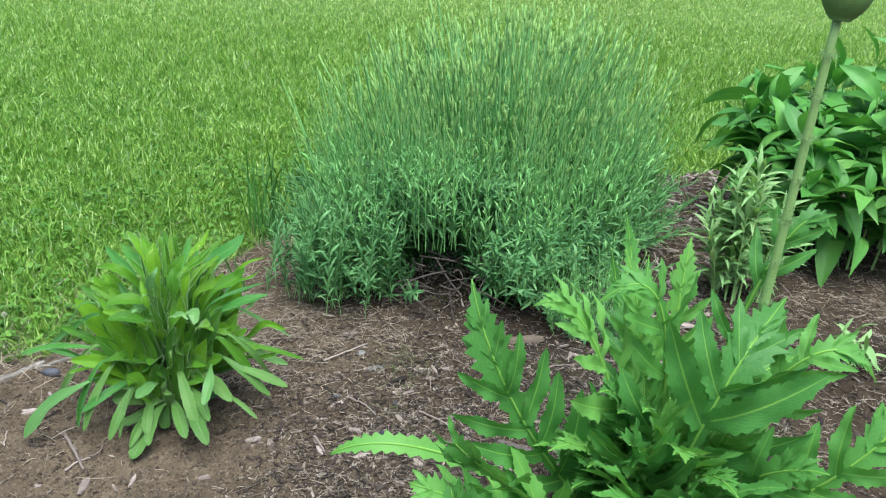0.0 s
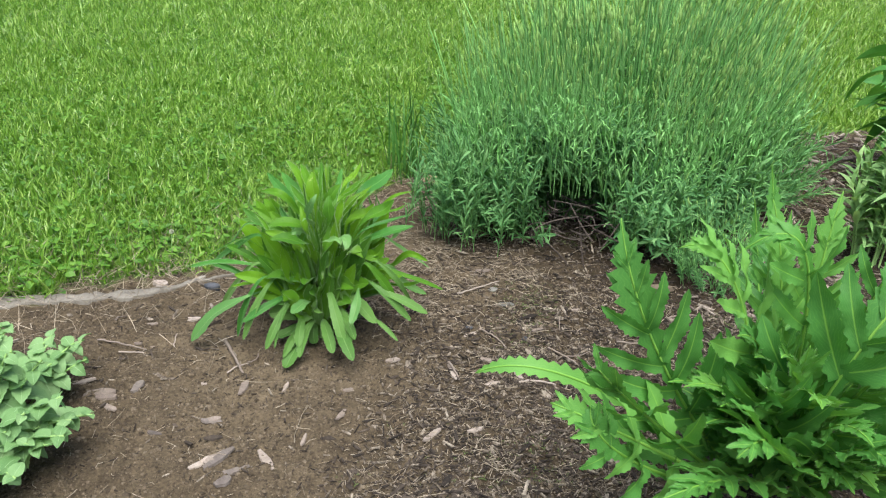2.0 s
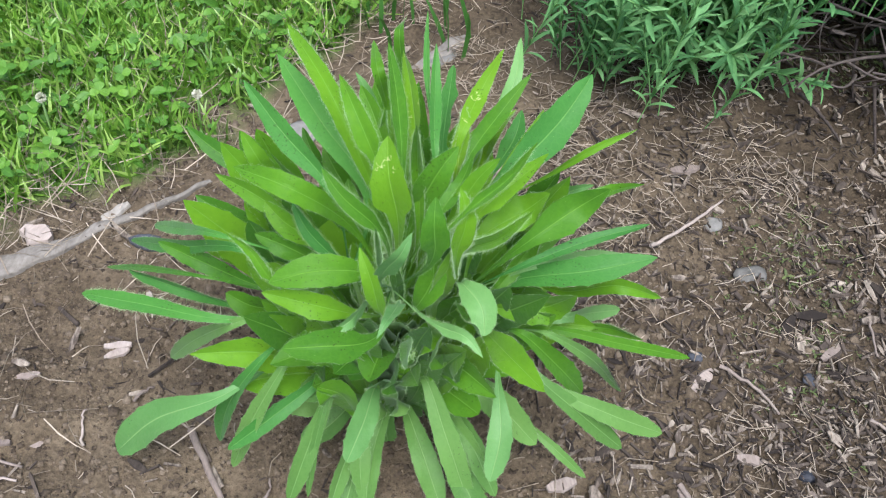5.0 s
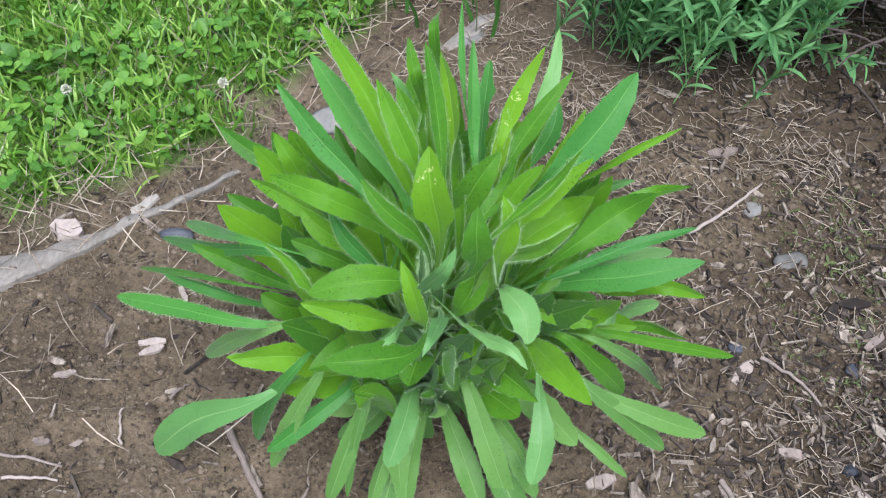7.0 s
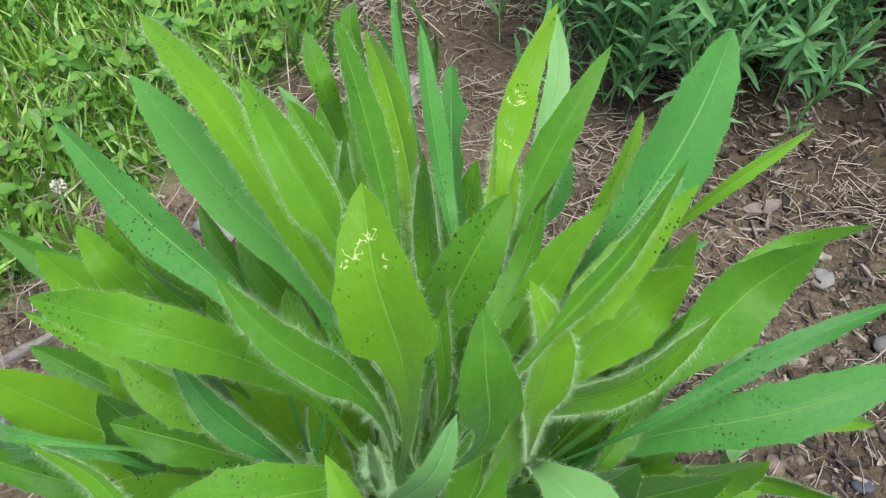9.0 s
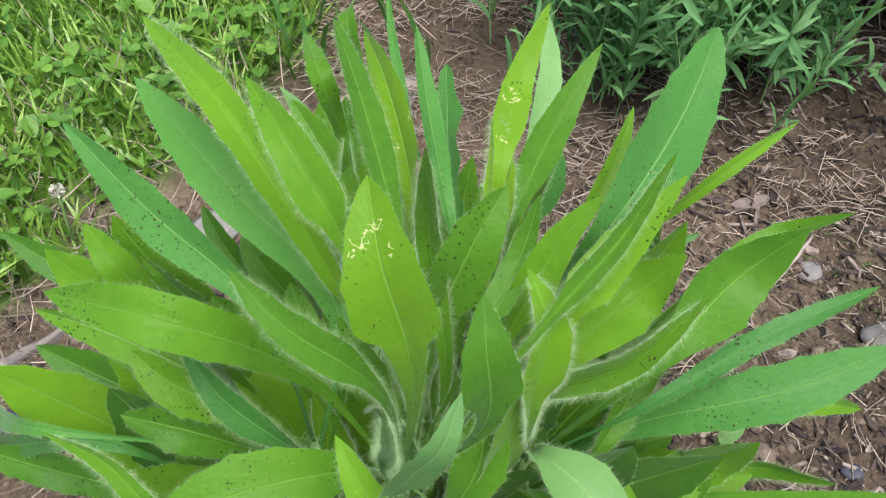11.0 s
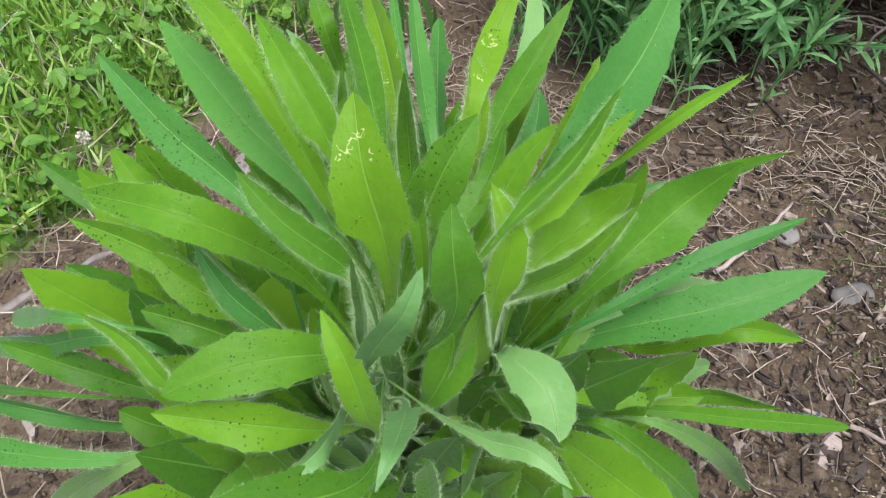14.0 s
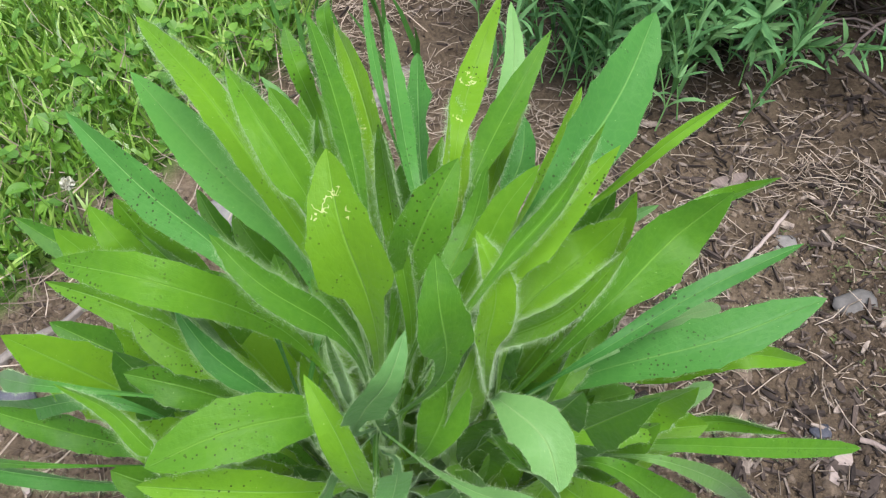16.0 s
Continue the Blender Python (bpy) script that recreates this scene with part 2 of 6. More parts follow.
def leaf_material(name, dark, mid, light, rib, glow=0.3, rough=0.5, per_object=False, grain=220.0, specks=0.0, veins=0.4, mined=False, rib_width=0.028, dull=0.35, down=0.0):
    """A thin green blade: colour varies from leaf to leaf and over the blade, with a paler midrib, side veins and light shining through."""
    m, nt, bs, out = nodes(name)
    tc, geo = nt.nodes.new("ShaderNodeTexCoord"), nt.nodes.new("ShaderNodeNewGeometry")
    rnd = nt.nodes.new("ShaderNodeObjectInfo").outputs["Random"] if per_object else geo.outputs["Random Per Island"]
    sep = nt.nodes.new("ShaderNodeSeparateXYZ")
    nt.links.new(tc.outputs["UV"], sep.inputs[0])
    big = noise_tex(nt, tc.outputs["Object"], 26.0 if per_object else 9.0, 3.0)
    small = noise_tex(nt, tc.outputs["Object"], grain, 3.0)
    f = math_node(nt, "MULTIPLY", rnd, 0.6)
    f = math_node(nt, "ADD", f, math_node(nt, "MULTIPLY", big, 0.35))
    f = math_node(nt, "ADD", f, math_node(nt, "MULTIPLY", math_node(nt, "SUBTRACT", small, 0.5), 0.25), clamp=True)
    col = ramp(nt, f, [(0.1, dark), (0.5, mid), (0.9, light)])
    across = math_node(nt, "ABSOLUTE", math_node(nt, "SUBTRACT", sep.outputs["X"], 0.5))
    ribf = math_node(nt, "SUBTRACT", 1.0, math_node(nt, "DIVIDE", across, rib_width), clamp=True)
    side = math_node(nt, "SINE", math_node(nt, "MULTIPLY", math_node(nt, "SUBTRACT", math_node(nt, "MULTIPLY", sep.outputs["Y"], 16.0), math_node(nt, "MULTIPLY", across, 9.0)), 6.283))
    sidef = math_node(nt, "MULTIPLY", math_node(nt, "SUBTRACT", side, 0.8, clamp=True), 3.0 * veins)
    col = blend(nt, math_node(nt, "MULTIPLY", ribf, 0.8), col, rib)
    col = blend(nt, math_node(nt, "MULTIPLY", sidef, 0.5, clamp=True), col, rib)
    blister = 0.0
    if specks:
        net = node(nt, "ShaderNodeTexVoronoi", Scale=270.0)
        net.feature = "DISTANCE_TO_EDGE"
        nt.links.new(tc.outputs["Object"], net.inputs["Vector"])
        blister = math_node(nt, "MULTIPLY", net.outputs["Distance"], 2.2, clamp=True)
        col = blend(nt, math_node(nt, "MULTIPLY", math_node(nt, "SUBTRACT", 1.0, math_node(nt, "MULTIPLY", net.outputs["Distance"], 6.0, clamp=True)), 0.06), col, rib)
        vor = node(nt, "ShaderNodeTexVoronoi", Scale=600.0)
        nt.links.new(tc.outputs["Object"], vor.inputs["Vector"])
        dots = math_node(nt, "LESS_THAN", vor.outputs["Distance"], math_node(nt, "MULTIPLY", noise_tex(nt, tc.outputs["Object"], 310.0, 1.0), 0.38))
        where = math_node(nt, "MULTIPLY", math_node(nt, "SUBTRACT", noise_tex(nt, tc.outputs["Object"], 38.0, 2.0), 0.60 - 0.1 * specks, clamp=True), 7.0, clamp=True)
        keep = math_node(nt, "GREATER_THAN", math_node(nt, "ADD", rnd, where), 0.55)
        col = blend(nt, math_node(nt, "MULTIPLY", math_node(nt, "MULTIPLY", dots, where), math_node(nt, "MULTIPLY", keep, 0.8)), col, (0.02, 0.014, 0.006))
        pale = node(nt, "ShaderNodeTexVoronoi", Scale=310.0)
        nt.links.new(tc.outputs["Object"], pale.inputs["Vector"])
        col = blend(nt, math_node(nt, "MULTIPLY", math_node(nt, "LESS_THAN", pale.outputs["Distance"], 0.05), 0.4), col, (0.42, 0.56, 0.24))
    if mined:
        cells = node(nt, "ShaderNodeTexNoise", Scale=560.0, Detail=1.0)
        nt.links.new(tc.outputs["Object"], cells.inputs["Vector"])
        worm = math_node(nt, "LESS_THAN", math_node(nt, "ABSOLUTE", math_node(nt, "SUBTRACT", cells.outputs["Fac"], 0.5)), 0.035)
        zone = math_node(nt, "MULTIPLY", math_node(nt, "GREATER_THAN", noise_tex(nt, tc.outputs["Object"], 70.0, 1.0), 0.635), math_node(nt, "GREATER_THAN", sep.outputs["Y"], 0.62))
        col = blend(nt, math_node(nt, "MULTIPLY", math_node(nt, "MULTIPLY", math_node(nt, "MULTIPLY", worm, math_node(nt, "GREATER_THAN", noise_tex(nt, tc.outputs["Object"], 190.0, 1.0), 0.5)), zone), 0.8), col, (0.50, 0.55, 0.22))
    nt.links.new(col, bs.inputs["Base Color"])
    bs.inputs["Roughness"].default_value = rough
    bs.inputs["Specular IOR Level"].default_value = dull
    bs.inputs["Sheen Weight"].default_value = down
    bs.inputs["Sheen Roughness"].default_value = 0.45
    bs.inputs["Sheen Tint"].default_value = (0.80, 0.95, 0.85, 1.0)
    h = math_node(nt, "ADD", math_node(nt, "MULTIPLY", small, 0.6), math_node(nt, "SUBTRACT", math_node(nt, "MULTIPLY", big, 0.6), math_node(nt, "MULTIPLY", math_node(nt, "ADD", ribf, sidef), 0.45)))
    if specks:
        h = math_node(nt, "ADD", h, math_node(nt, "MULTIPLY", blister, 0.07))
    bp = node(nt, "ShaderNodeBump", Strength=0.55, Distance=0.0012)
    nt.links.new(h, bp.inputs["Height"])
    nt.links.new(bp.outputs["Normal"], bs.inputs["Normal"])
    tr = nt.nodes.new("ShaderNodeBsdfTranslucent")
    nt.links.new(blend(nt, 1.0, col, (1.15, 1.10, 0.60), "MULTIPLY"), tr.inputs["Color"])
    mx = node(nt, "ShaderNodeMixShader", Fac=glow)
    nt.links.new(bs.outputs[0], mx.inputs[1])
    nt.links.new(tr.outputs[0], mx.inputs[2])
    nt.links.new(mx.outputs[0], out.inputs["Surface"])
    return m


def rough_material(name, dark, mid, light, scale=60.0, rough=0.9, per_object=True, streak=1.0, bump=0.6, depth=0.002, dull=0.25, stops=(0.15, 0.5, 0.88)):
    """Wood, bark, straw, stone and earth: mottled colour at two scales and fine relief."""
    m, nt, bs, out = nodes(name)
    tc, geo = nt.nodes.new("ShaderNodeTexCoord"), nt.nodes.new("ShaderNodeNewGeometry")
    rnd = nt.nodes.new("ShaderNodeObjectInfo").outputs["Random"] if per_object else geo.outputs["Random Per Island"]
    mp = node(nt, "ShaderNodeMapping", Scale=(1.0, streak, 1.0))
    nt.links.new(tc.outputs["Object"], mp.inputs["Vector"])
    a, b = noise_tex(nt, mp.outputs[0], scale, 5.0), noise_tex(nt, mp.outputs[0], scale * 5.3, 4.0, 0.7)
    f = math_node(nt, "ADD", math_node(nt, "MULTIPLY", rnd, 0.5), math_node(nt, "ADD", math_node(nt, "MULTIPLY", a, 0.45), math_node(nt, "MULTIPLY", math_node(nt, "SUBTRACT", b, 0.45), 0.6)), clamp=True)
    nt.links.new(ramp(nt, f, list(zip(stops, (dark, mid, light)))), bs.inputs["Base Color"])
    bs.inputs["Roughness"].default_value = rough
    bs.inputs["Specular IOR Level"].default_value = dull
    bp = node(nt, "ShaderNodeBump", Strength=bump, Distance=depth)
    nt.links.new(math_node(nt, "ADD", a, math_node(nt, "MULTIPLY", b, 0.5)), bp.inputs["Height"])
    nt.links.new(bp.outputs["Normal"], bs.inputs["Normal"])
    return m


def ground_material():
    m, nt, bs, out = nodes("soil_and_turf")
    tc = nt.nodes.new("ShaderNodeTexCoord")
    at = nt.nodes.new("ShaderNodeAttribute")
    at.attribute_name = "turf"
    big, mid, fine = noise_tex(nt, tc.outputs["Object"], 3.2, 3.0), noise_tex(nt, tc.outputs["Object"], 38.0, 6.0, 0.65), noise_tex(nt, tc.outputs["Object"], 260.0, 4.0, 0.7)
    f = math_node(nt, "ADD", math_node(nt, "MULTIPLY", big, 0.45), math_node(nt, "ADD", math_node(nt, "MULTIPLY", mid, 0.4), math_node(nt, "MULTIPLY", math_node(nt, "SUBTRACT", fine, 0.35), 0.5)), clamp=True)
    soil = ramp(nt, f, [(0.30, (0.021, 0.0155, 0.0100)), (0.5, (0.092, 0.071, 0.044)), (0.66, (0.160, 0.127, 0.081)), (0.85, (0.30, 0.250, 0.172))])
    humus_and_shade = nt.nodes.new("ShaderNodeAttribute")
    humus_and_shade.attribute_name = "humus_and_shade"
    soil = blend(nt, math_node(nt, "MULTIPLY", humus_and_shade.outputs["Fac"], 0.75), soil, blend(nt, 1.0, soil, (0.30, 0.28, 0.265), "MULTIPLY"))
    far = noise_tex(nt, tc.outputs["Object"], 0.55, 3.0)
    turf = ramp(nt, math_node(nt, "ADD", math_node(nt, "MULTIPLY", far, 0.6), math_node(nt, "MULTIPLY", mid, 0.4)), [(0.25, (0.044, 0.098, 0.015)), (0.55, (0.080, 0.165, 0.028)), (0.8, (0.12, 0.215, 0.045))])
    nt.links.new(blend(nt, at.outputs["Fac"], soil, turf), bs.inputs["Base Color"])
    bs.inputs["Roughness"].default_value = 0.95
    bs.inputs["Specular IOR Level"].default_value = 0.15
    bp = node(nt, "ShaderNodeBump", Strength=1.0, Distance=0.006)
    nt.links.new(math_node(nt, "ADD", mid, math_node(nt, "MULTIPLY", fine, 0.5)), bp.inputs["Height"])
    nt.links.new(bp.outputs["Normal"], bs.inputs["Normal"])
    return m


SOIL = ground_material()
BROAD = leaf_material("hairy_green_leaf", (0.040, 0.142, 0.011), (0.085, 0.230, 0.010), (0.145, 0.325, 0.011), (0.16, 0.35, 0.045), 0.30, 0.44, True, 260.0, 1.25, 0.10, dull=0.15, rib_width=0.026, down=0.16)
MINED = leaf_material("mined_green_leaf", (0.085, 0.226, 0.009), (0.120, 0.276, 0.009), (0.156, 0.326, 0.010), (0.18, 0.37, 0.045), 0.30, 0.44, True, 260.0, 1.25, 0.10, True, dull=0.15, rib_width=0.026, down=0.16)
# duller green for leaves whose tips hang low at the front
DULL = leaf_material("dull_low_leaf", (0.058, 0.150, 0.026), (0.092, 0.208, 0.040), (0.135, 0.268, 0.058), (0.20, 0.35, 0.11), 0.20, 0.5, True, 260.0, 0.8, 0.10, dull=0.2, rib_width=0.028, down=0.16)
COOL = leaf_material("cool_blue_green_leaf", (0.034, 0.148, 0.022), (0.054, 0.195, 0.028), (0.080, 0.245, 0.032), (0.16, 0.35, 0.08), 0.22, 0.46, True, 260.0, 1.1, 0.10, dull=0.20, rib_width=0.026, down=0.12)
# upward-facing leaves: the sky's pale blue sheen is mixed into the base colour
SKYLIT = leaf_material("skylit_blue_green_leaf", (0.088, 0.225, 0.056), (0.118, 0.272, 0.070), (0.150, 0.315, 0.084), (0.24, 0.40, 0.14), 0.20, 0.46, True, 260.0, 0.5, 0.10, dull=0.28, rib_width=0.03, down=0.05)
HAIR = rough_material("pale_plant_hair", (0.20, 0.34, 0.12), (0.29, 0.44, 0.19), (0.40, 0.54, 0.29), 50.0, 0.6, True)
STALK = leaf_material("green_stalk", (0.17, 0.32, 0.085), (0.25, 0.43, 0.12), (0.35, 0.53, 0.20), (0.27, 0.45, 0.14), 0.12, 0.6, True, 300.0)
BUD = leaf_material("bristly_bud_green", (0.055, 0.125, 0.032), (0.100, 0.200, 0.050), (0.180, 0.300, 0.090), (0.1, 0.2, 0.05), 0.08, 0.6, True, 420.0, 1.6)
BUD_STALK = leaf_material("bristly_pale_stalk", (0.22, 0.38, 0.11), (0.34, 0.52, 0.17), (0.47, 0.64, 0.26), (0.34, 0.52, 0.2), 0.12, 0.6, True, 420.0, 1.6)
LAV_LEAF = leaf_material("lavender_leaf", (0.048, 0.150, 0.052), (0.128, 0.310, 0.105), (0.235, 0.440, 0.170), (0.17, 0.33, 0.15), 0.30, 0.7, False, 200.0, dull=0.15)
LAV_STALK = leaf_material("lavender_stalk", (0.125, 0.33, 0.086), (0.215, 0.49, 0.140), (0.32, 0.60, 0.205), (0.22, 0.4, 0.14), 0.15, 0.6, False, 200.0)
LAV_BUD = leaf_material("lavender_bud", (0.22, 0.43, 0.10), (0.31, 0.55, 0.145), (0.40, 0.63, 0.19), (0.25, 0.42, 0.15), 0.2, 0.7, False, 300.0)
WOODY = rough_material("lavender_wood", (0.030, 0.023, 0.019), (0.085, 0.070, 0.058), (0.20, 0.17, 0.145), 70.0, 0.95, False)
GRASS = leaf_material("grass_blade", (0.050, 0.145, 0.013), (0.158, 0.325, 0.032), (0.425, 0.595, 0.155), (0.25, 0.46, 0.10), 0.30, 0.34, False, 90.0, 0.0, 0.0, dull=0.5)
# far lawn blades: paleness of haze and grazing light put into the colour
HAZE_GRASS = leaf_material("haze_paled_grass_blade", (0.150, 0.265, 0.048), (0.310, 0.465, 0.110), (0.530, 0.665, 0.265), (0.34, 0.52, 0.16), 0.40, 0.42, False, 90.0, 0.0, 0.0)
DARK_GRASS = leaf_material("dark_grass_blade", (0.030, 0.105, 0.018), (0.055, 0.170, 0.028), (0.10, 0.25, 0.045), (0.1, 0.24, 0.05), 0.25, 0.45, False, 90.0, 0.0, 0.0)
DRY_GRASS = leaf_material("yellowing_grass_blade", (0.20, 0.32, 0.09), (0.33, 0.44, 0.16), (0.48, 0.56, 0.28), (0.4, 0.5, 0.22), 0.35, 0.5, False, 90.0, 0.0, 0.0)
STRAW = rough_material("dry_straw", (0.10, 0.079, 0.056), (0.26, 0.215, 0.152), (0.54, 0.47, 0.36), 120.0, 0.85, False)
CLOVER = leaf_material("clover_leaf", (0.038, 0.122, 0.013), (0.088, 0.218, 0.021), (0.160, 0.320, 0.036), (0.14, 0.33, 0.06), 0.26, 0.5, False, 300.0, 0.0, 0.15)
MOSS = leaf_material("dull_moss", (0.050, 0.072, 0.022), (0.085, 0.115, 0.036), (0.140, 0.175, 0.060), (0.12, 0.2, 0.05), 0.2, 0.7, False, 300.0, 0.0, 0.0)
PETAL = rough_material("white_clover_petal", (0.30, 0.34, 0.20), (0.44, 0.46, 0.32), (0.58, 0.58, 0.44), 400.0, 0.8, True)
CHIP = rough_material("mulch_chip", (0.020, 0.0160, 0.0125), (0.078, 0.062, 0.047), (0.40, 0.345, 0.265), 50.0, 0.92, False, 0.4, stops=(0.28, 0.60, 0.90))
COARSE = rough_material("coarse_wood_chip", (0.05, 0.040, 0.032), (0.19, 0.158, 0.128), (0.44, 0.38, 0.315), 60.0, 0.92, False, 0.4)
PALE_CHIP = rough_material("weathered_wood_chip", (0.11, 0.088, 0.072), (0.23, 0.190, 0.155), (0.40, 0.345, 0.29), 80.0, 0.9, True, 0.3)
GRIT = rough_material("soil_crumb", (0.027, 0.0205, 0.0135), (0.084, 0.064, 0.041), (0.210, 0.170, 0.117), 120.0, 0.98, False)
STONE = rough_material("grey_stone", (0.085, 0.082, 0.070), (0.15, 0.147, 0.128), (0.24, 0.235, 0.205), 45.0, 0.85, True)
SANDSTONE = rough_material("tan_stone", (0.26, 0.18, 0.10), (0.40, 0.30, 0.18), (0.55, 0.45, 0.31), 35.0, 0.85, True)
DARK_STONE = rough_material("slate_grit", (0.018, 0.02, 0.024), (0.045, 0.05, 0.058), (0.12, 0.125, 0.135), 60.0, 0.6, True)
EDGING = rough_material("weathered_edging", (0.14, 0.127, 0.104), (0.27, 0.25, 0.207), (0.41, 0.39, 0.33), 60.0, 0.9, True, 0.5)
POPPY = leaf_material("poppy_leaf", (0.054, 0.195, 0.038), (0.104, 0.305, 0.056), (0.180, 0.420, 0.082), (0.26, 0.52, 0.085), 0.36, 0.46, True, 240.0, 0.0, 0.55, False, 0.05, dull=0.28)
GLOSSY = leaf_material("glossy_dark_leaf", (0.052, 0.185, 0.032), (0.098, 0.300, 0.050), (0.190, 0.430, 0.080), (0.17, 0.37, 0.09), 0.28, 0.46, True, 200.0, 0.0, 0.5, False, 0.03, 0.36)
MINT = leaf_material("pale_mint_leaf", (0.100, 0.220, 0.066), (0.165, 0.315, 0.110), (0.255, 0.415, 0.175), (0.34, 0.52, 0.26), 0.25, 0.6, True, 300.0, 0.0, 0.6)
WEED = leaf_material("sage_green_leaf", (0.165, 0.320, 0.105), (0.250, 0.440, 0.150), (0.350, 0.530, 0.210), (0.28, 0.42, 0.15), 0.26, 0.6, True, 260.0)
BARK = rough_material("brown_bark", (0.045, 0.034, 0.022), (0.088, 0.068, 0.047), (0.15, 0.12, 0.086), 70.0, 0.95, True, 0.5)
GREY_WOOD = rough_material("grey_weathered_wood", (0.05, 0.042, 0.036), (0.11, 0.093, 0.080), (0.20, 0.172, 0.148), 60.0, 0.92, True, 0.4)

# ---- ground: one sheet from the bed to the horizon ----
def axis(lo, hi, step, reach):
    inner = np.arange(lo, hi + step / 2, step)
    grow = np.geomspace(step * 1.5, reach, 46)
    return np.concatenate([lo - grow[::-1], inner, hi + grow])


def build_ground():
    xs, ys = axis(-1.25, 1.35, 0.0095, 700.0), axis(0.35, 2.75, 0.0095, 700.0)
    gx, gy = np.meshgrid(xs, ys, indexing="ij")
    v = np.stack([gx, gy, height(gx, gy)], -1).reshape(-1, 3)
    nx, ny = len(xs), len(ys)
    i, j = np.meshgrid(np.arange(nx - 1), np.arange(ny - 1), indexing="ij")
    q = np.stack([i * ny + j, (i + 1) * ny + j, (i + 1) * ny + j + 1, i * ny + j + 1], -1).reshape(-1, 4)
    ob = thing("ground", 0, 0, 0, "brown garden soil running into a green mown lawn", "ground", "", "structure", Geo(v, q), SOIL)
    turf = ob.data.attributes.new("turf", "FLOAT", "POINT")
    turf.data.foreach_set("value", lawn(v[:, 0], v[:, 1]).astype(np.float32))
    # darker, more rotted mulch towards the lavender and the poppy, plus painted bush shade
    humus_and_shade = ob.data.attributes.new("humus_and_shade", "FLOAT", "POINT")
    rot_and_shade = np.clip((v[:, 0] + 0.16 + 0.34 * (bumps(v[:, 0], v[:, 1], 5, 71) - 0.5) + 0.2 * (bumps(v[:, 0], v[:, 1], 19, 72) - 0.5)) / 0.2, 0, 1)
    # dark oval that stands in for shade under and before the lavender
    bush_shade = np.clip(1.2 - np.hypot((v[:, 0] - 0.26) / 0.38, (v[:, 1] - 1.54) / 0.32) + 0.5 * (bumps(v[:, 0], v[:, 1], 14, 73) - 0.5), 0, 1)
    rot_and_shade = np.maximum(0.78 * rot_and_shade * np.clip(2.4 - np.hypot(v[:, 0] - 0.45, v[:, 1] - 1.3) / 0.8, 0, 1), 1.3 * bush_shade)
    humus_and_shade.data.foreach_set("value", rot_and_shade.astype(np.float32))


build_ground()


# ---- the broad-leaved plant in the middle ----
PLANT = (-0.372, 1.125)
PZ = float(height(*PLANT))
perennial = thing("leafy_perennial", PLANT[0], PLANT[1], PZ, "bushy hairy bright green perennial rosette in bare soil", "plant")
leaf_count = 0
STEM_ENDS = ((0.0, -0.03, 0.24), (0.05, -0.015, 0.22), (-0.035, -0.01, 0.22), (0.035, 0.04, 0.24), (-0.015, 0.045, 0.25), (0.085, -0.01, 0.16), (-0.07, -0.005, 0.15), (0.02, -0.055, 0.18), (0.03, 0.09, 0.19), (-0.05, 0.05, 0.17), (0.07, 0.05, 0.17))
STEM_BENDS = [[(x * 0.2, y * 0.2 - 0.02, -0.01), (x * 0.5, y * 0.5 - 0.01, z * 0.4), (x, y, z * 0.84)] for x, y, z in STEM_ENDS]
STEMS = [bezier(pts, 24) for pts in STEM_BENDS]


def glide(points, n):
    """A smooth curve through points, spaced by their distances."""
    p = np.asarray(points, float)
    d = np.concatenate([[0], np.cumsum(np.linalg.norm(np.diff(p, axis=0), axis=1) + 1e-5)])
    m = np.gradient(p, d, axis=0)
    t = np.linspace(0, d[-1], n)
    i = np.clip(np.searchsorted(d, t, "right") - 1, 0, len(p) - 2)
    h = (d[i + 1] - d[i])[:, None]
    u = (t - d[i])[:, None] / h
    return (1 + 2 * u) * (1 - u) ** 2 * p[i] + u * (1 - u) ** 2 * h * m[i] + u * u * (3 - 2 * u) * p[i + 1] + u * u * (u - 1) * h * m[i + 1], d / d[-1]


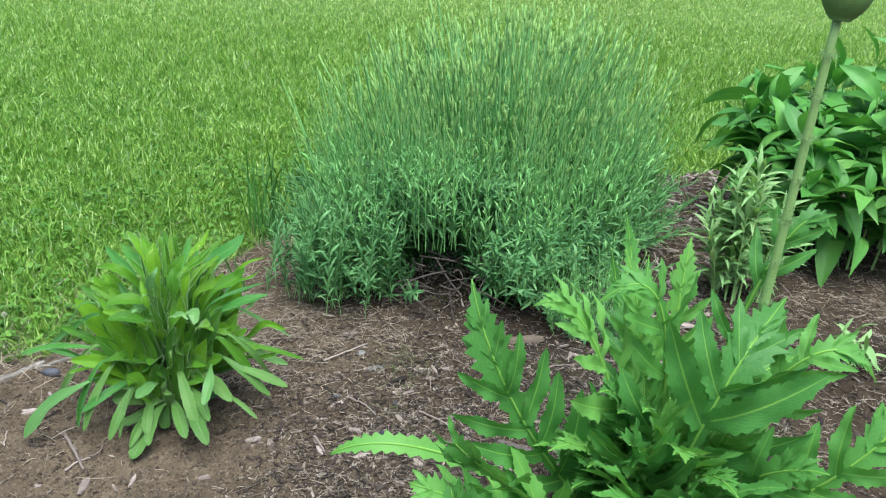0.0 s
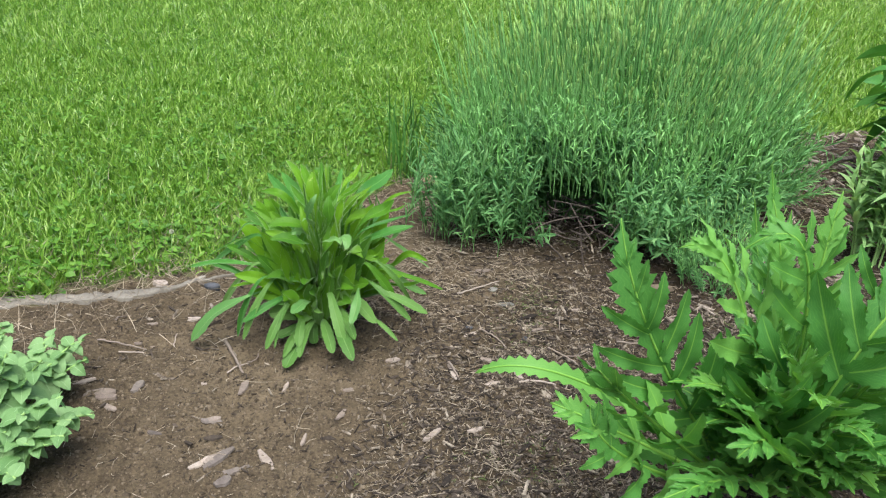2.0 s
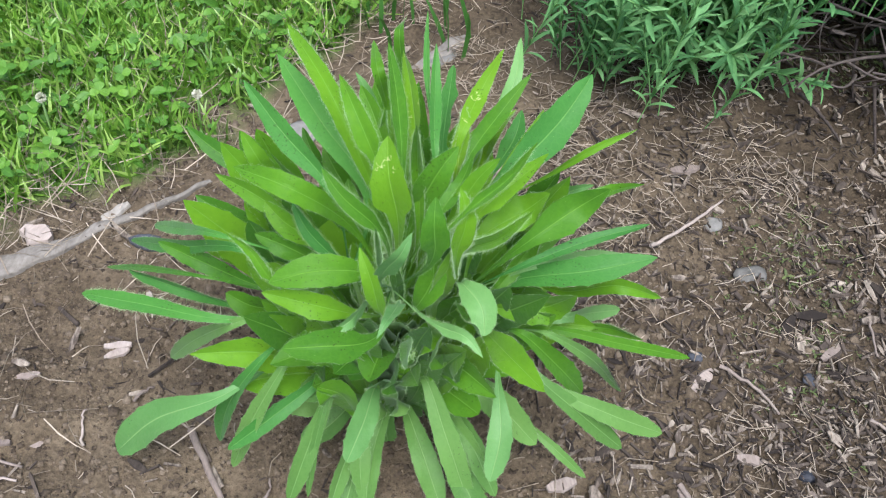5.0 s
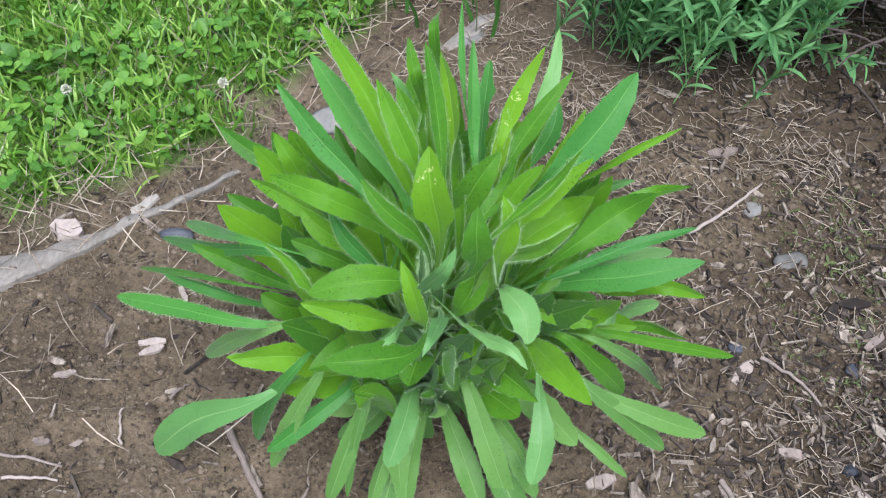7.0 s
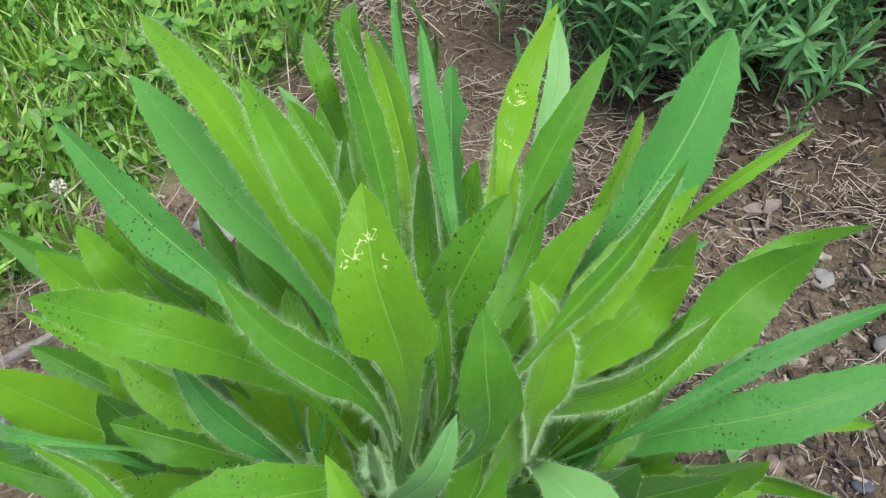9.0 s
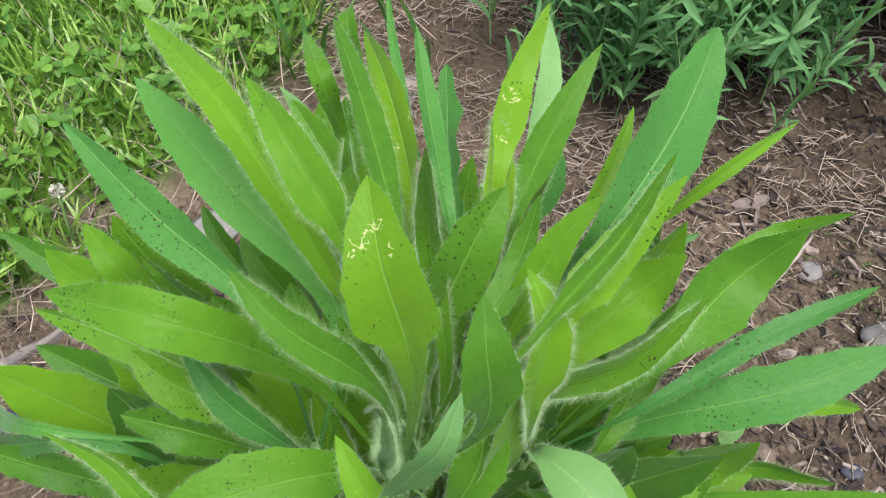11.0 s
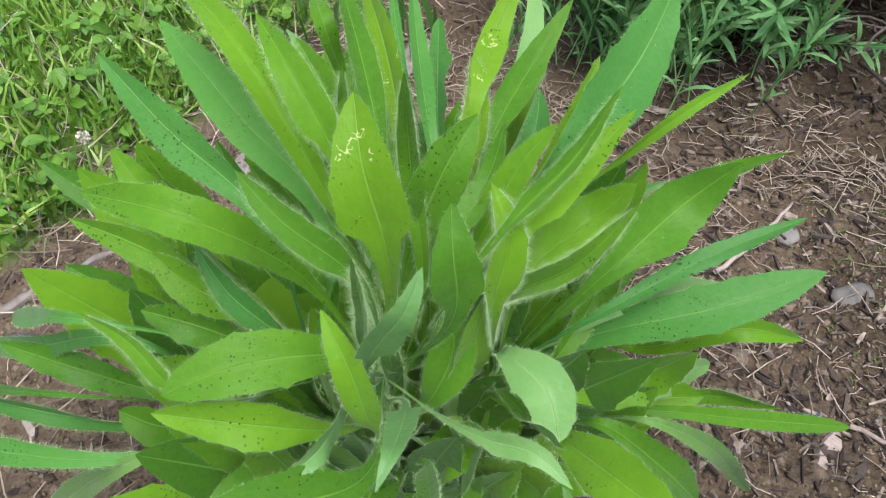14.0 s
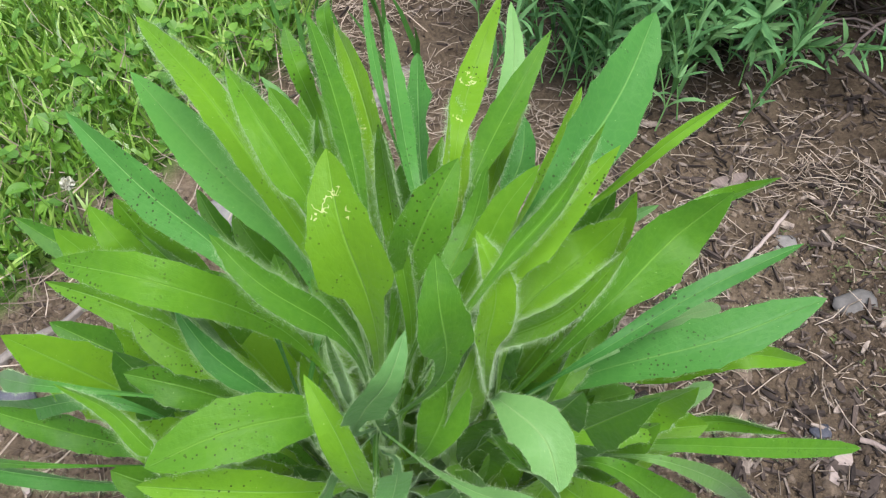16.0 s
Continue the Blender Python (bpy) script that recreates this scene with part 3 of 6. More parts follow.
def leaf(tip, mid, base, width, style="", fold=0.3, face=None):
    """One lance-shaped leaf that leaves the nearest stem, shows from base on, is widest at mid and ends at tip."""
    global leaf_count
    leaf_count += 1
    r = np.random.default_rng(leaf_count)
    t, md, b = np.array(tip), np.array(mid), np.array(base)
    span = np.linalg.norm(t - b)
    back = b + (b - md) * 0.35 + np.array([0, 0, -0.25 * span])
    stem = min(STEMS, key=lambda p: np.linalg.norm(p - back, axis=1).min())
    foot = stem[np.clip(np.argmin(np.linalg.norm(stem - back, axis=1)) + r.integers(-4, 4), 0, 22)]
    way = foot - b
    dist = np.linalg.norm(way)
    if dist < 0.012:
        foot = b + (b - md) * 0.4
    n = 42
    c, marks = glide([foot, b, md, t], n)
    c[:, 2] = np.maximum(c[:, 2], 0.006)
    s = np.linspace(0, 1, n)
    sb, sm = marks[1], marks[2]
    sm = min(max(sm, sb + 0.08, 0.45), 0.70) + (0.06 if t[2] < 0.12 else 0) if style != "scallop" else 0.8
    blunt = style == "spoon" or t[2] < 0.12 or t[2] < b[2]
    slim = 0.30 if style == "spoon" else 0.42 if blunt else 0.55
    rise = np.where(s < sb, 0.10 + (slim - 0.10) * (s / sb) ** 4, slim + (1 - slim) * np.sin(np.pi / 2 * np.clip((s - sb) / (sm - sb + 1e-6), 0, 1)) ** 1.2)
    q = np.clip((s - sm) / (1 - sm), 0, 1)
    fall = (1 - q ** 2.1) ** 0.62 if blunt else (1 - q ** r.uniform(1.7, 1.95)) ** r.uniform(0.72, 0.88)
    half = width / 2 * np.maximum(np.where(s < sm, rise, fall), 0.012)
    toothed = np.where(s > sb + 0.1, 1.0, 0.2)
    saw = (np.arange(n) % 4 == r.integers(0, 4)) * r.uniform(0.02, 0.13, n) * toothed
    saw2 = (np.arange(n) % 4 == r.integers(0, 4)) * r.uniform(0.02, 0.13, n) * toothed
    if style == "scallop":
        saw = saw2 = -0.42 * np.abs(np.sin(s * 16)) * (s > 0.45)
    f = np.array([0, -0.62, 0.78]) + r.normal(0, 0.22, 3) if face is None else np.array(face, float)
    g = blade(c, half, f, 8, fold * r.uniform(0.7, 1.3), width * r.uniform(0.03, 0.10), r.uniform(1.5, 3.5), r.normal(0, 0.15), 0.15, r.uniform(0, 6), (1 + saw, 1 + saw2))
    g = join([g, hairs(g, 8, 3200 if fold > 0.4 else 900, 0.0034 if fold > 0.4 else 0.0022, 1, leaf_count)])
    part("leaf", g, [{"mined": MINED, "skylit": SKYLIT, "cool": COOL, "scallop": COOL, "spoon": SKYLIT}.get(style, DULL if t[2] < 0.10 and t[1] < 0.03 else BROAD), HAIR], perennial, {"mined": "green leaf with pale insect mines", "scallop": "dark green leaf with scalloped tip", "spoon": "pale spoon-shaped leaf on the soil", "skylit": "green leaf with pale sky sheen in its colour", "cool": "cool blue-green leaf"}.get(style, ""))


leaf((-0.099, 0.112, 0.297), (-0.054, 0.053, 0.289), (-0.023, 0.020, 0.247), 0.013, "", 0.85)
leaf((-0.107, 0.105, 0.274), (-0.065, 0.059, 0.257), (-0.024, 0.019, 0.236), 0.021, "cool", 0.3)
leaf((-0.117, 0.059, 0.289), (-0.084, 0.029, 0.275), (-0.050, 0.002, 0.264), 0.016, "cool", 0.3)
leaf((-0.189, 0.096, 0.194), (-0.165, 0.086, 0.182), (-0.132, 0.079, 0.169), 0.017, "", 0.3)
leaf((-0.128, 0.062, 0.234), (-0.115, 0.048, 0.228), (-0.106, 0.045, 0.209), 0.016, "", 0.3)
leaf((-0.105, 0.052, 0.226), (-0.099, 0.049, 0.218), (-0.090, 0.049, 0.201), 0.012, "", 0.3)
leaf((-0.105, -0.011, 0.281), (-0.065, -0.026, 0.286), (-0.033, -0.019, 0.251), 0.016, "", 0.3)
leaf((-0.044, -0.022, 0.304), (-0.031, -0.032, 0.294), (-0.009, -0.036, 0.272), 0.011, "", 0.5)
leaf((-0.069, -0.014, 0.257), (-0.058, -0.024, 0.243), (-0.039, -0.031, 0.224), 0.010, "cool", 0.5)
leaf((-0.135, 0.020, 0.233), (-0.111, 0.017, 0.222), (-0.085, 0.011, 0.208), 0.015, "", 0.3)
leaf((-0.184, 0.070, 0.139), (-0.149, 0.057, 0.128), (-0.106, 0.043, 0.114), 0.024, "", 0.3)
leaf((-0.092, -0.004, 0.240), (-0.079, -0.012, 0.233), (-0.056, -0.014, 0.215), 0.016, "", 0.3)
leaf((-0.099, -0.016, 0.218), (-0.078, -0.019, 0.213), (-0.049, -0.018, 0.193), 0.016, "", 0.3)
leaf((-0.107, -0.041, 0.251), (-0.091, -0.045, 0.239), (-0.078, -0.054, 0.226), 0.007, "", 0.85)
leaf((-0.170, 0.035, 0.118), (-0.141, 0.032, 0.112), (-0.111, 0.029, 0.093), 0.015, "mined", 0.3)
leaf((-0.250, 0.055, 0.080), (-0.174, 0.010, 0.150), (-0.108, -0.015, 0.194), 0.012, "cool", 0.3)
leaf((-0.229, 0.066, 0.093), (-0.171, 0.014, 0.168), (-0.121, -0.024, 0.222), 0.010, "cool", 0.3)
leaf((-0.191, 0.008, 0.155), (-0.154, -0.001, 0.149), (-0.116, -0.003, 0.130), 0.015, "", 0.3)
leaf((-0.247, 0.009, 0.105), (-0.183, -0.023, 0.164), (-0.127, -0.045, 0.199), 0.005, "", 0.3)
leaf((-0.222, 0.001, 0.118), (-0.178, -0.006, 0.113), (-0.131, -0.003, 0.093), 0.011, "cool", 0.5)
leaf((-0.250, -0.026, 0.118), (-0.187, -0.042, 0.143), (-0.119, -0.049, 0.151), 0.013, "cool", 0.5)
leaf((-0.072, -0.069, 0.242), (-0.045, -0.060, 0.248), (-0.016, -0.049, 0.239), 0.021, "", 0.3)
leaf((-0.078, -0.070, 0.231), (-0.052, -0.071, 0.228), (-0.024, -0.066, 0.214), 0.017, "", 0.3)
leaf((-0.014, -0.061, 0.283), (-0.005, -0.074, 0.270), (0.001, -0.081, 0.247), 0.013, "", 0.3)
leaf((0.018, -0.066, 0.311), (0.014, -0.074, 0.303), (0.005, -0.074, 0.284), 0.013, "skylit", 0.22)
leaf((-0.005, -0.012, 0.329), (-0.002, -0.027, 0.314), (0.004, -0.035, 0.289), 0.024, "mined", 0.3)
leaf((0.010, -0.000, 0.328), (0.011, 0.006, 0.281), (0.016, -0.014, 0.243), 0.008, "", 0.5)
leaf((0.035, 0.017, 0.297), (0.025, 0.005, 0.285), (0.015, -0.003, 0.260), 0.020, "", 0.3)
leaf((0.045, 0.013, 0.297), (0.040, 0.004, 0.280), (0.030, -0.012, 0.268), 0.010, "", 0.3)
leaf((0.062, 0.006, 0.303), (0.051, 0.001, 0.289), (0.041, -0.007, 0.268), 0.014, "", 0.3)
leaf((0.026, -0.021, 0.290), (0.027, -0.032, 0.279), (0.029, -0.037, 0.256), 0.019, "", 0.3)
leaf((0.040, -0.009, 0.288), (0.046, -0.022, 0.276), (0.043, -0.030, 0.250), 0.013, "", 0.5)
leaf((0.086, -0.032, 0.304), (0.071, -0.036, 0.281), (0.045, -0.022, 0.236), 0.008, "", 0.85)
leaf((0.097, 0.006, 0.243), (0.090, 0.001, 0.217), (0.071, -0.023, 0.198), 0.011, "", 0.5)
leaf((0.126, 0.048, 0.205), (0.106, 0.030, 0.199), (0.086, 0.011, 0.180), 0.016, "", 0.3)
leaf((0.098, 0.015, 0.266), (0.085, 0.014, 0.247), (0.059, -0.007, 0.241), 0.023, "", 0.3)
leaf((0.083, 0.011, 0.316), (0.069, -0.002, 0.295), (0.049, -0.021, 0.285), 0.007, "", 0.85)
leaf((0.092, 0.020, 0.298), (0.080, 0.012, 0.286), (0.056, -0.011, 0.273), 0.015, "", 0.3)
leaf((0.116, 0.088, 0.307), (0.100, 0.057, 0.295), (0.071, 0.016, 0.282), 0.024, "cool", 0.3)
leaf((0.155, 0.080, 0.270), (0.125, 0.059, 0.266), (0.100, 0.051, 0.245), 0.006, "", 0.3)
leaf((0.088, 0.077, 0.280), (0.079, 0.056, 0.272), (0.065, 0.037, 0.255), 0.007, "", 0.3)
leaf((0.076, 0.093, 0.297), (0.060, 0.071, 0.281), (0.043, 0.037, 0.272), 0.013, "", 0.3)
leaf((0.067, 0.174, 0.260), (0.066, 0.137, 0.246), (0.057, 0.110, 0.235), 0.011, "skylit", 0.22)
leaf((0.055, 0.095, 0.313), (0.044, 0.077, 0.292), (0.036, 0.042, 0.288), 0.012, "mined", 0.3)
leaf((0.019, 0.135, 0.258), (0.019, 0.114, 0.247), (0.021, 0.068, 0.233), 0.018, "scallop", 0.3)
leaf((0.034, 0.060, 0.292), (0.036, 0.043, 0.282), (0.035, 0.028, 0.267), 0.011, "mined", 0.5)
leaf((0.070, 0.105, 0.250), (0.057, 0.076, 0.251), (0.052, 0.077, 0.225), 0.009, "mined", 0.5)
leaf((0.077, 0.166, 0.191), (0.074, 0.143, 0.181), (0.065, 0.129, 0.166), 0.016, "cool", 0.3)
leaf((-0.012, 0.087, 0.307), (-0.004, 0.064, 0.303), (0.004, 0.040, 0.282), 0.016, "mined", 0.3)
leaf((-0.023, 0.092, 0.309), (-0.011, 0.055, 0.297), (-0.001, 0.015, 0.284), 0.010, "", 0.5)
leaf((-0.039, 0.121, 0.284), (-0.029, 0.084, 0.288), (-0.023, 0.083, 0.259), 0.009, "", 0.3)
leaf((-0.023, 0.175, 0.265), (-0.024, 0.144, 0.276), (-0.018, 0.133, 0.240), 0.009, "", 0.3)
leaf((-0.009, 0.192, 0.261), (-0.006, 0.167, 0.250), (0.002, 0.123, 0.236), 0.005, "cool", 0.3)
leaf((0.006, 0.126, 0.284), (0.010, 0.095, 0.271), (0.018, 0.041, 0.259), 0.009, "cool", 0.3)
leaf((-0.036, 0.059, 0.298), (-0.027, 0.048, 0.288), (-0.016, 0.032, 0.273), 0.016, "", 0.3)
leaf((-0.046, 0.044, 0.319), (-0.030, 0.018, 0.312), (-0.018, 0.005, 0.294), 0.014, "", 0.5)
leaf((-0.046, 0.088, 0.282), (-0.040, 0.084, 0.275), (-0.034, 0.080, 0.257), 0.012, "skylit", 0.22)
leaf((-0.016, 0.041, 0.299), (-0.016, 0.039, 0.291), (-0.016, 0.039, 0.274), 0.006, "", 0.5)
leaf((-0.019, -0.008, 0.264), (-0.013, -0.013, 0.252), (-0.005, -0.017, 0.236), 0.009, "", 0.3)
leaf((-0.012, -0.003, 0.262), (-0.004, -0.009, 0.251), (0.005, -0.015, 0.226), 0.011, "", 0.5)
leaf((0.135, 0.014, 0.279), (0.118, 0.012, 0.259), (0.093, -0.009, 0.250), 0.023, "", 0.3)
leaf((0.159, 0.029, 0.271), (0.140, 0.037, 0.250), (0.110, 0.018, 0.246), 0.010, "", 0.3)
leaf((0.141, 0.099, 0.185), (0.130, 0.099, 0.178), (0.115, 0.103, 0.160), 0.009, "skylit", 0.22)
leaf((0.167, 0.010, 0.254), (0.127, -0.003, 0.243), (0.087, -0.020, 0.229), 0.008, "cool", 0.3)
leaf((0.175, -0.006, 0.240), (0.136, -0.016, 0.230), (0.084, -0.014, 0.202), 0.019, "cool", 0.3)
leaf((0.199, 0.016, 0.161), (0.167, 0.013, 0.174), (0.123, 0.027, 0.136), 0.012, "", 0.3)
leaf((0.190, 0.092, 0.105), (0.138, 0.032, 0.177), (0.102, -0.008, 0.217), 0.011, "skylit", 0.22)
leaf((0.127, -0.027, 0.213), (0.107, -0.020, 0.181), (0.080, -0.030, 0.188), 0.022, "", 0.3)
leaf((0.189, 0.065, 0.063), (0.157, 0.037, 0.094), (0.122, -0.014, 0.158), 0.014, "skylit", 0.22)
leaf((0.068, -0.068, 0.212), (0.064, -0.054, 0.222), (0.050, -0.035, 0.219), 0.020, "skylit", 0.22)
leaf((0.232, -0.007, 0.118), (0.177, -0.017, 0.141), (0.108, -0.020, 0.153), 0.009, "", 0.3)
leaf((0.193, -0.004, 0.130), (0.168, 0.015, 0.109), (0.135, 0.013, 0.105), 0.008, "", 0.85)
leaf((0.185, -0.028, 0.086), (0.143, -0.037, 0.154), (0.115, -0.041, 0.180), 0.010, "", 0.3)
leaf((0.107, -0.113, 0.234), (0.087, -0.088, 0.223), (0.073, -0.064, 0.204), 0.020, "", 0.3)
leaf((0.214, -0.065, 0.099), (0.171, -0.066, 0.120), (0.124, -0.055, 0.130), 0.016, "", 0.3)
leaf((0.186, -0.076, 0.086), (0.149, -0.069, 0.119), (0.110, -0.053, 0.141), 0.016, "", 0.3)
leaf((0.151, -0.043, 0.105), (0.125, -0.044, 0.144), (0.096, -0.039, 0.172), 0.017, "", 0.3)
leaf((0.088, -0.120, 0.093), (0.091, -0.093, 0.114), (0.086, -0.063, 0.124), 0.018, "skylit", 0.22)
leaf((0.122, -0.078, 0.074), (0.080, -0.056, 0.100), (0.032, -0.038, 0.103), 0.023, "", 0.3)
leaf((0.166, -0.089, 0.049), (0.140, -0.078, 0.067), (0.111, -0.060, 0.076), 0.008, "", 0.3)
leaf((0.078, -0.126, 0.043), (0.052, -0.090, 0.090), (0.029, -0.053, 0.112), 0.019, "", 0.3)
leaf((0.095, -0.119, 0.061), (0.072, -0.088, 0.080), (0.048, -0.052, 0.084), 0.016, "", 0.3)
leaf((0.055, -0.124, 0.030), (0.037, -0.093, 0.047), (0.015, -0.052, 0.051), 0.020, "", 0.3)
leaf((-0.017, -0.126, 0.105), (-0.011, -0.094, 0.104), (-0.008, -0.053, 0.091), 0.019, "skylit", 0.22)
leaf((-0.005, -0.132, 0.018), (-0.006, -0.104, 0.038), (0.001, -0.054, 0.050), 0.017, "", 0.3)
leaf((-0.034, -0.138, 0.018), (-0.026, -0.097, 0.037), (-0.013, -0.057, 0.039), 0.015, "", 0.3)
leaf((-0.065, -0.137, 0.030), (-0.054, -0.106, 0.066), (-0.042, -0.063, 0.091), 0.015, "", 0.3)
leaf((-0.051, -0.131, 0.030), (-0.048, -0.099, 0.073), (-0.040, -0.062, 0.099), 0.007, "", 0.3)
leaf((-0.114, -0.116, 0.068), (-0.079, -0.089, 0.089), (-0.050, -0.055, 0.097), 0.014, "cool", 0.3)
leaf((-0.116, -0.116, 0.030), (-0.095, -0.094, 0.091), (-0.075, -0.068, 0.128), 0.014, "", 0.3)
leaf((-0.221, -0.109, 0.008), (-0.177, -0.098, 0.064), (-0.121, -0.087, 0.101), 0.029, "spoon", 0.3)
leaf((-0.137, -0.091, 0.018), (-0.118, -0.083, 0.086), (-0.091, -0.069, 0.134), 0.014, "cool", 0.3)
leaf((-0.197, -0.028, 0.030), (-0.155, -0.040, 0.098), (-0.106, -0.049, 0.154), 0.014, "", 0.3)
leaf((-0.155, -0.059, 0.105), (-0.118, -0.057, 0.116), (-0.077, -0.046, 0.116), 0.007, "", 0.5)
leaf((-0.053, -0.112, 0.239), (-0.031, -0.108, 0.241), (-0.007, -0.097, 0.232), 0.021, "", 0.3)
leaf((-0.024, -0.099, 0.245), (-0.016, -0.093, 0.248), (-0.010, -0.078, 0.243), 0.013, "skylit", 0.22)
leaf((0.007, -0.119, 0.280), (0.010, -0.112, 0.284), (0.012, -0.100, 0.276), 0.010, "skylit", 0.22)
leaf((0.023, -0.020, 0.232), (0.028, -0.027, 0.224), (0.021, -0.039, 0.195), 0.019, "", 0.3)
leaf((0.042, -0.025, 0.252), (0.038, -0.029, 0.228), (0.029, -0.023, 0.153), 0.018, "", 0.3)
leaf((0.027, -0.135, 0.282), (0.023, -0.112, 0.251), (0.018, -0.069, 0.196), 0.008, "", 0.3)
leaf((0.058, 0.038, 0.003), (0.056, 0.035, -0.002), (0.057, 0.053, -0.005), 0.017, "", 0.3)
leaf((0.068, -0.096, 0.234), (0.057, -0.087, 0.239), (0.040, -0.077, 0.231), 0.009, "skylit", 0.22)
leaf((-0.094, 0.101, 0.205), (-0.085, 0.087, 0.197), (-0.071, 0.074, 0.180), 0.012, "", 0.3)
leaf((-0.073, 0.083, 0.205), (-0.062, 0.070, 0.196), (-0.050, 0.061, 0.180), 0.016, "", 0.3)
leaf((-0.043, 0.034, 0.230), (-0.036, 0.019, 0.221), (-0.025, 0.009, 0.205), 0.012, "", 0.3)
leaf((0.002, -0.088, 0.341), (0.002, -0.081, 0.317), (-0.004, -0.042, 0.222), 0.005, "", 0.5)
leaf((-0.139, -0.007, 0.118), (-0.121, -0.010, 0.109), (-0.098, -0.002, 0.093), 0.020, "", 0.3)
leaf((0.065, -0.086, 0.242), (0.058, -0.058, 0.210), (0.048, -0.037, 0.197), 0.008, "", 0.3)
leaf((0.091, 0.030, 0.155), (0.071, 0.031, 0.149), (0.051, 0.030, 0.130), 0.016, "", 0.3)
leaf((-0.000, -0.032, 0.243), (0.003, -0.032, 0.213), (0.004, -0.024, 0.166), 0.008, "", 0.5)
leaf((0.012, -0.039, 0.105), (0.012, -0.053, 0.110), (0.014, -0.026, 0.128), 0.012, "", 0.3)
leaf((-0.027, -0.152, 0.003), (-0.021, -0.118, 0.017), (-0.017, -0.063, 0.021), 0.024, "", 0.3)
leaf((0.099, -0.150, 0.038), (0.075, -0.119, 0.057), (0.036, -0.059, 0.066), 0.022, "", 0.3)
leaf((0.022, -0.039, 0.005), (0.017, -0.036, 0.022), (0.011, -0.026, 0.041), 0.020, "", 0.3)
leaf((-0.010, -0.119, 0.030), (-0.014, -0.102, 0.046), (-0.015, -0.054, 0.061), 0.016, "", 0.3)
leaf((0.088, -0.115, 0.055), (0.066, -0.088, 0.076), (0.030, -0.049, 0.084), 0.024, "", 0.3)
leaf((-0.070, -0.080, 0.018), (-0.054, -0.072, 0.023), (-0.029, -0.041, 0.028), 0.020, "", 0.3)
leaf((0.002, -0.065, 0.005), (-0.001, -0.060, 0.017), (-0.003, -0.035, 0.037), 0.019, "", 0.3)

# Inner leaves that fill the crown low down between the long ones.
for k in range(110):
    r = np.random.default_rng(500 + k)
    az, el, ln = r.uniform(0, 2 * np.pi), r.uniform(0.2, 1.25), r.uniform(0.07, 0.12)
    out, z0 = r.uniform(0.015, 0.075), r.uniform(0.03, 0.12)
    b = np.array([np.cos(az) * out, np.sin(az) * out * 0.8 - 0.012, z0])
    if k % 2:
        el, ln, b = r.uniform(0.95, 1.35), r.uniform(0.09, 0.14), b * np.array([0.8, 0.8, 0.9])
    tp = b + ln * np.array([np.cos(az) * np.cos(el), np.sin(az) * np.cos(el), np.sin(el)])
    tp[2] = np.clip(tp[2], 0.02, 0.20 if k % 2 else 0.14)
    tp[1] = max(tp[1], -0.06 if k % 2 else -0.075)
    leaf(tp, (b + tp) / 2 + np.array([0, 0, 0.012]), b, r.uniform(0.022, 0.032))
# Upright leaves that close the back of the crown.
for k in range(46):
    r = np.random.default_rng(2600 + k)
    az, el, ln = r.uniform(-0.5, np.pi + 0.5), r.uniform(0.95, 1.4), r.uniform(0.09, 0.14)
    out = r.uniform(0.02, 0.085)
    b = np.array([np.cos(az) * out, np.sin(az) * out + 0.01, r.uniform(0.08, 0.13)])
    tp = b + ln * np.array([np.cos(az) * np.cos(el), np.sin(az) * np.cos(el), np.sin(el)])
    tp[2] = np.clip(tp[2], 0.15, 0.235)
    leaf(tp, (b + tp) / 2 + np.array([0, 0, 0.008]), b, r.uniform(0.024, 0.034))
# Broad upright leaves in the heart of the crown.
for k in range(18):
    r = np.random.default_rng(3100 + k)
    x = r.uniform(-0.065, 0.065)
    b = np.array([x * 0.7, r.uniform(-0.035, -0.005), r.uniform(0.05, 0.09)])
    tp = np.array([x * 1.25, b[1] + r.uniform(-0.02, 0.015), r.uniform(0.135, 0.185)])
    leaf(tp, (b + tp) / 2 + np.array([0, -0.006, 0.004]), b, r.uniform(0.022, 0.030))
# Leaves that reach out behind the crown.
for k in range(16):
    r = np.random.default_rng(1900 + k)
    az, reach, z1 = r.uniform(0.35, np.pi - 0.35), r.uniform(0.10, 0.19), r.uniform(0.04, 0.14)
    tp = np.array([np.cos(az) * reach, np.sin(az) * reach, z1])
    leaf(tp, tp * 0.6 + np.array([0, 0, 0.025]), tp * 0.25 + np.array([0, 0, 0.03]), r.uniform(0.018, 0.026))
# Small young leaves round the stem tips.
for k, (x, y, z) in enumerate(STEM_ENDS * 2):
    r = np.random.default_rng(1300 + k)
    az, el, ln = r.uniform(0, 2 * np.pi), r.uniform(0.7, 1.35), r.uniform(0.03, 0.055)
    z0 = z * r.uniform(0.45, 0.7)
    b = np.array([x * z0 / z, y * z0 / z, z0])
    tp = b + ln * np.array([np.cos(az) * np.cos(el), np.sin(az) * np.cos(el), np.sin(el)])
    leaf(tp, (b + tp) / 2, b, r.uniform(0.010, 0.016), "", 0.6)


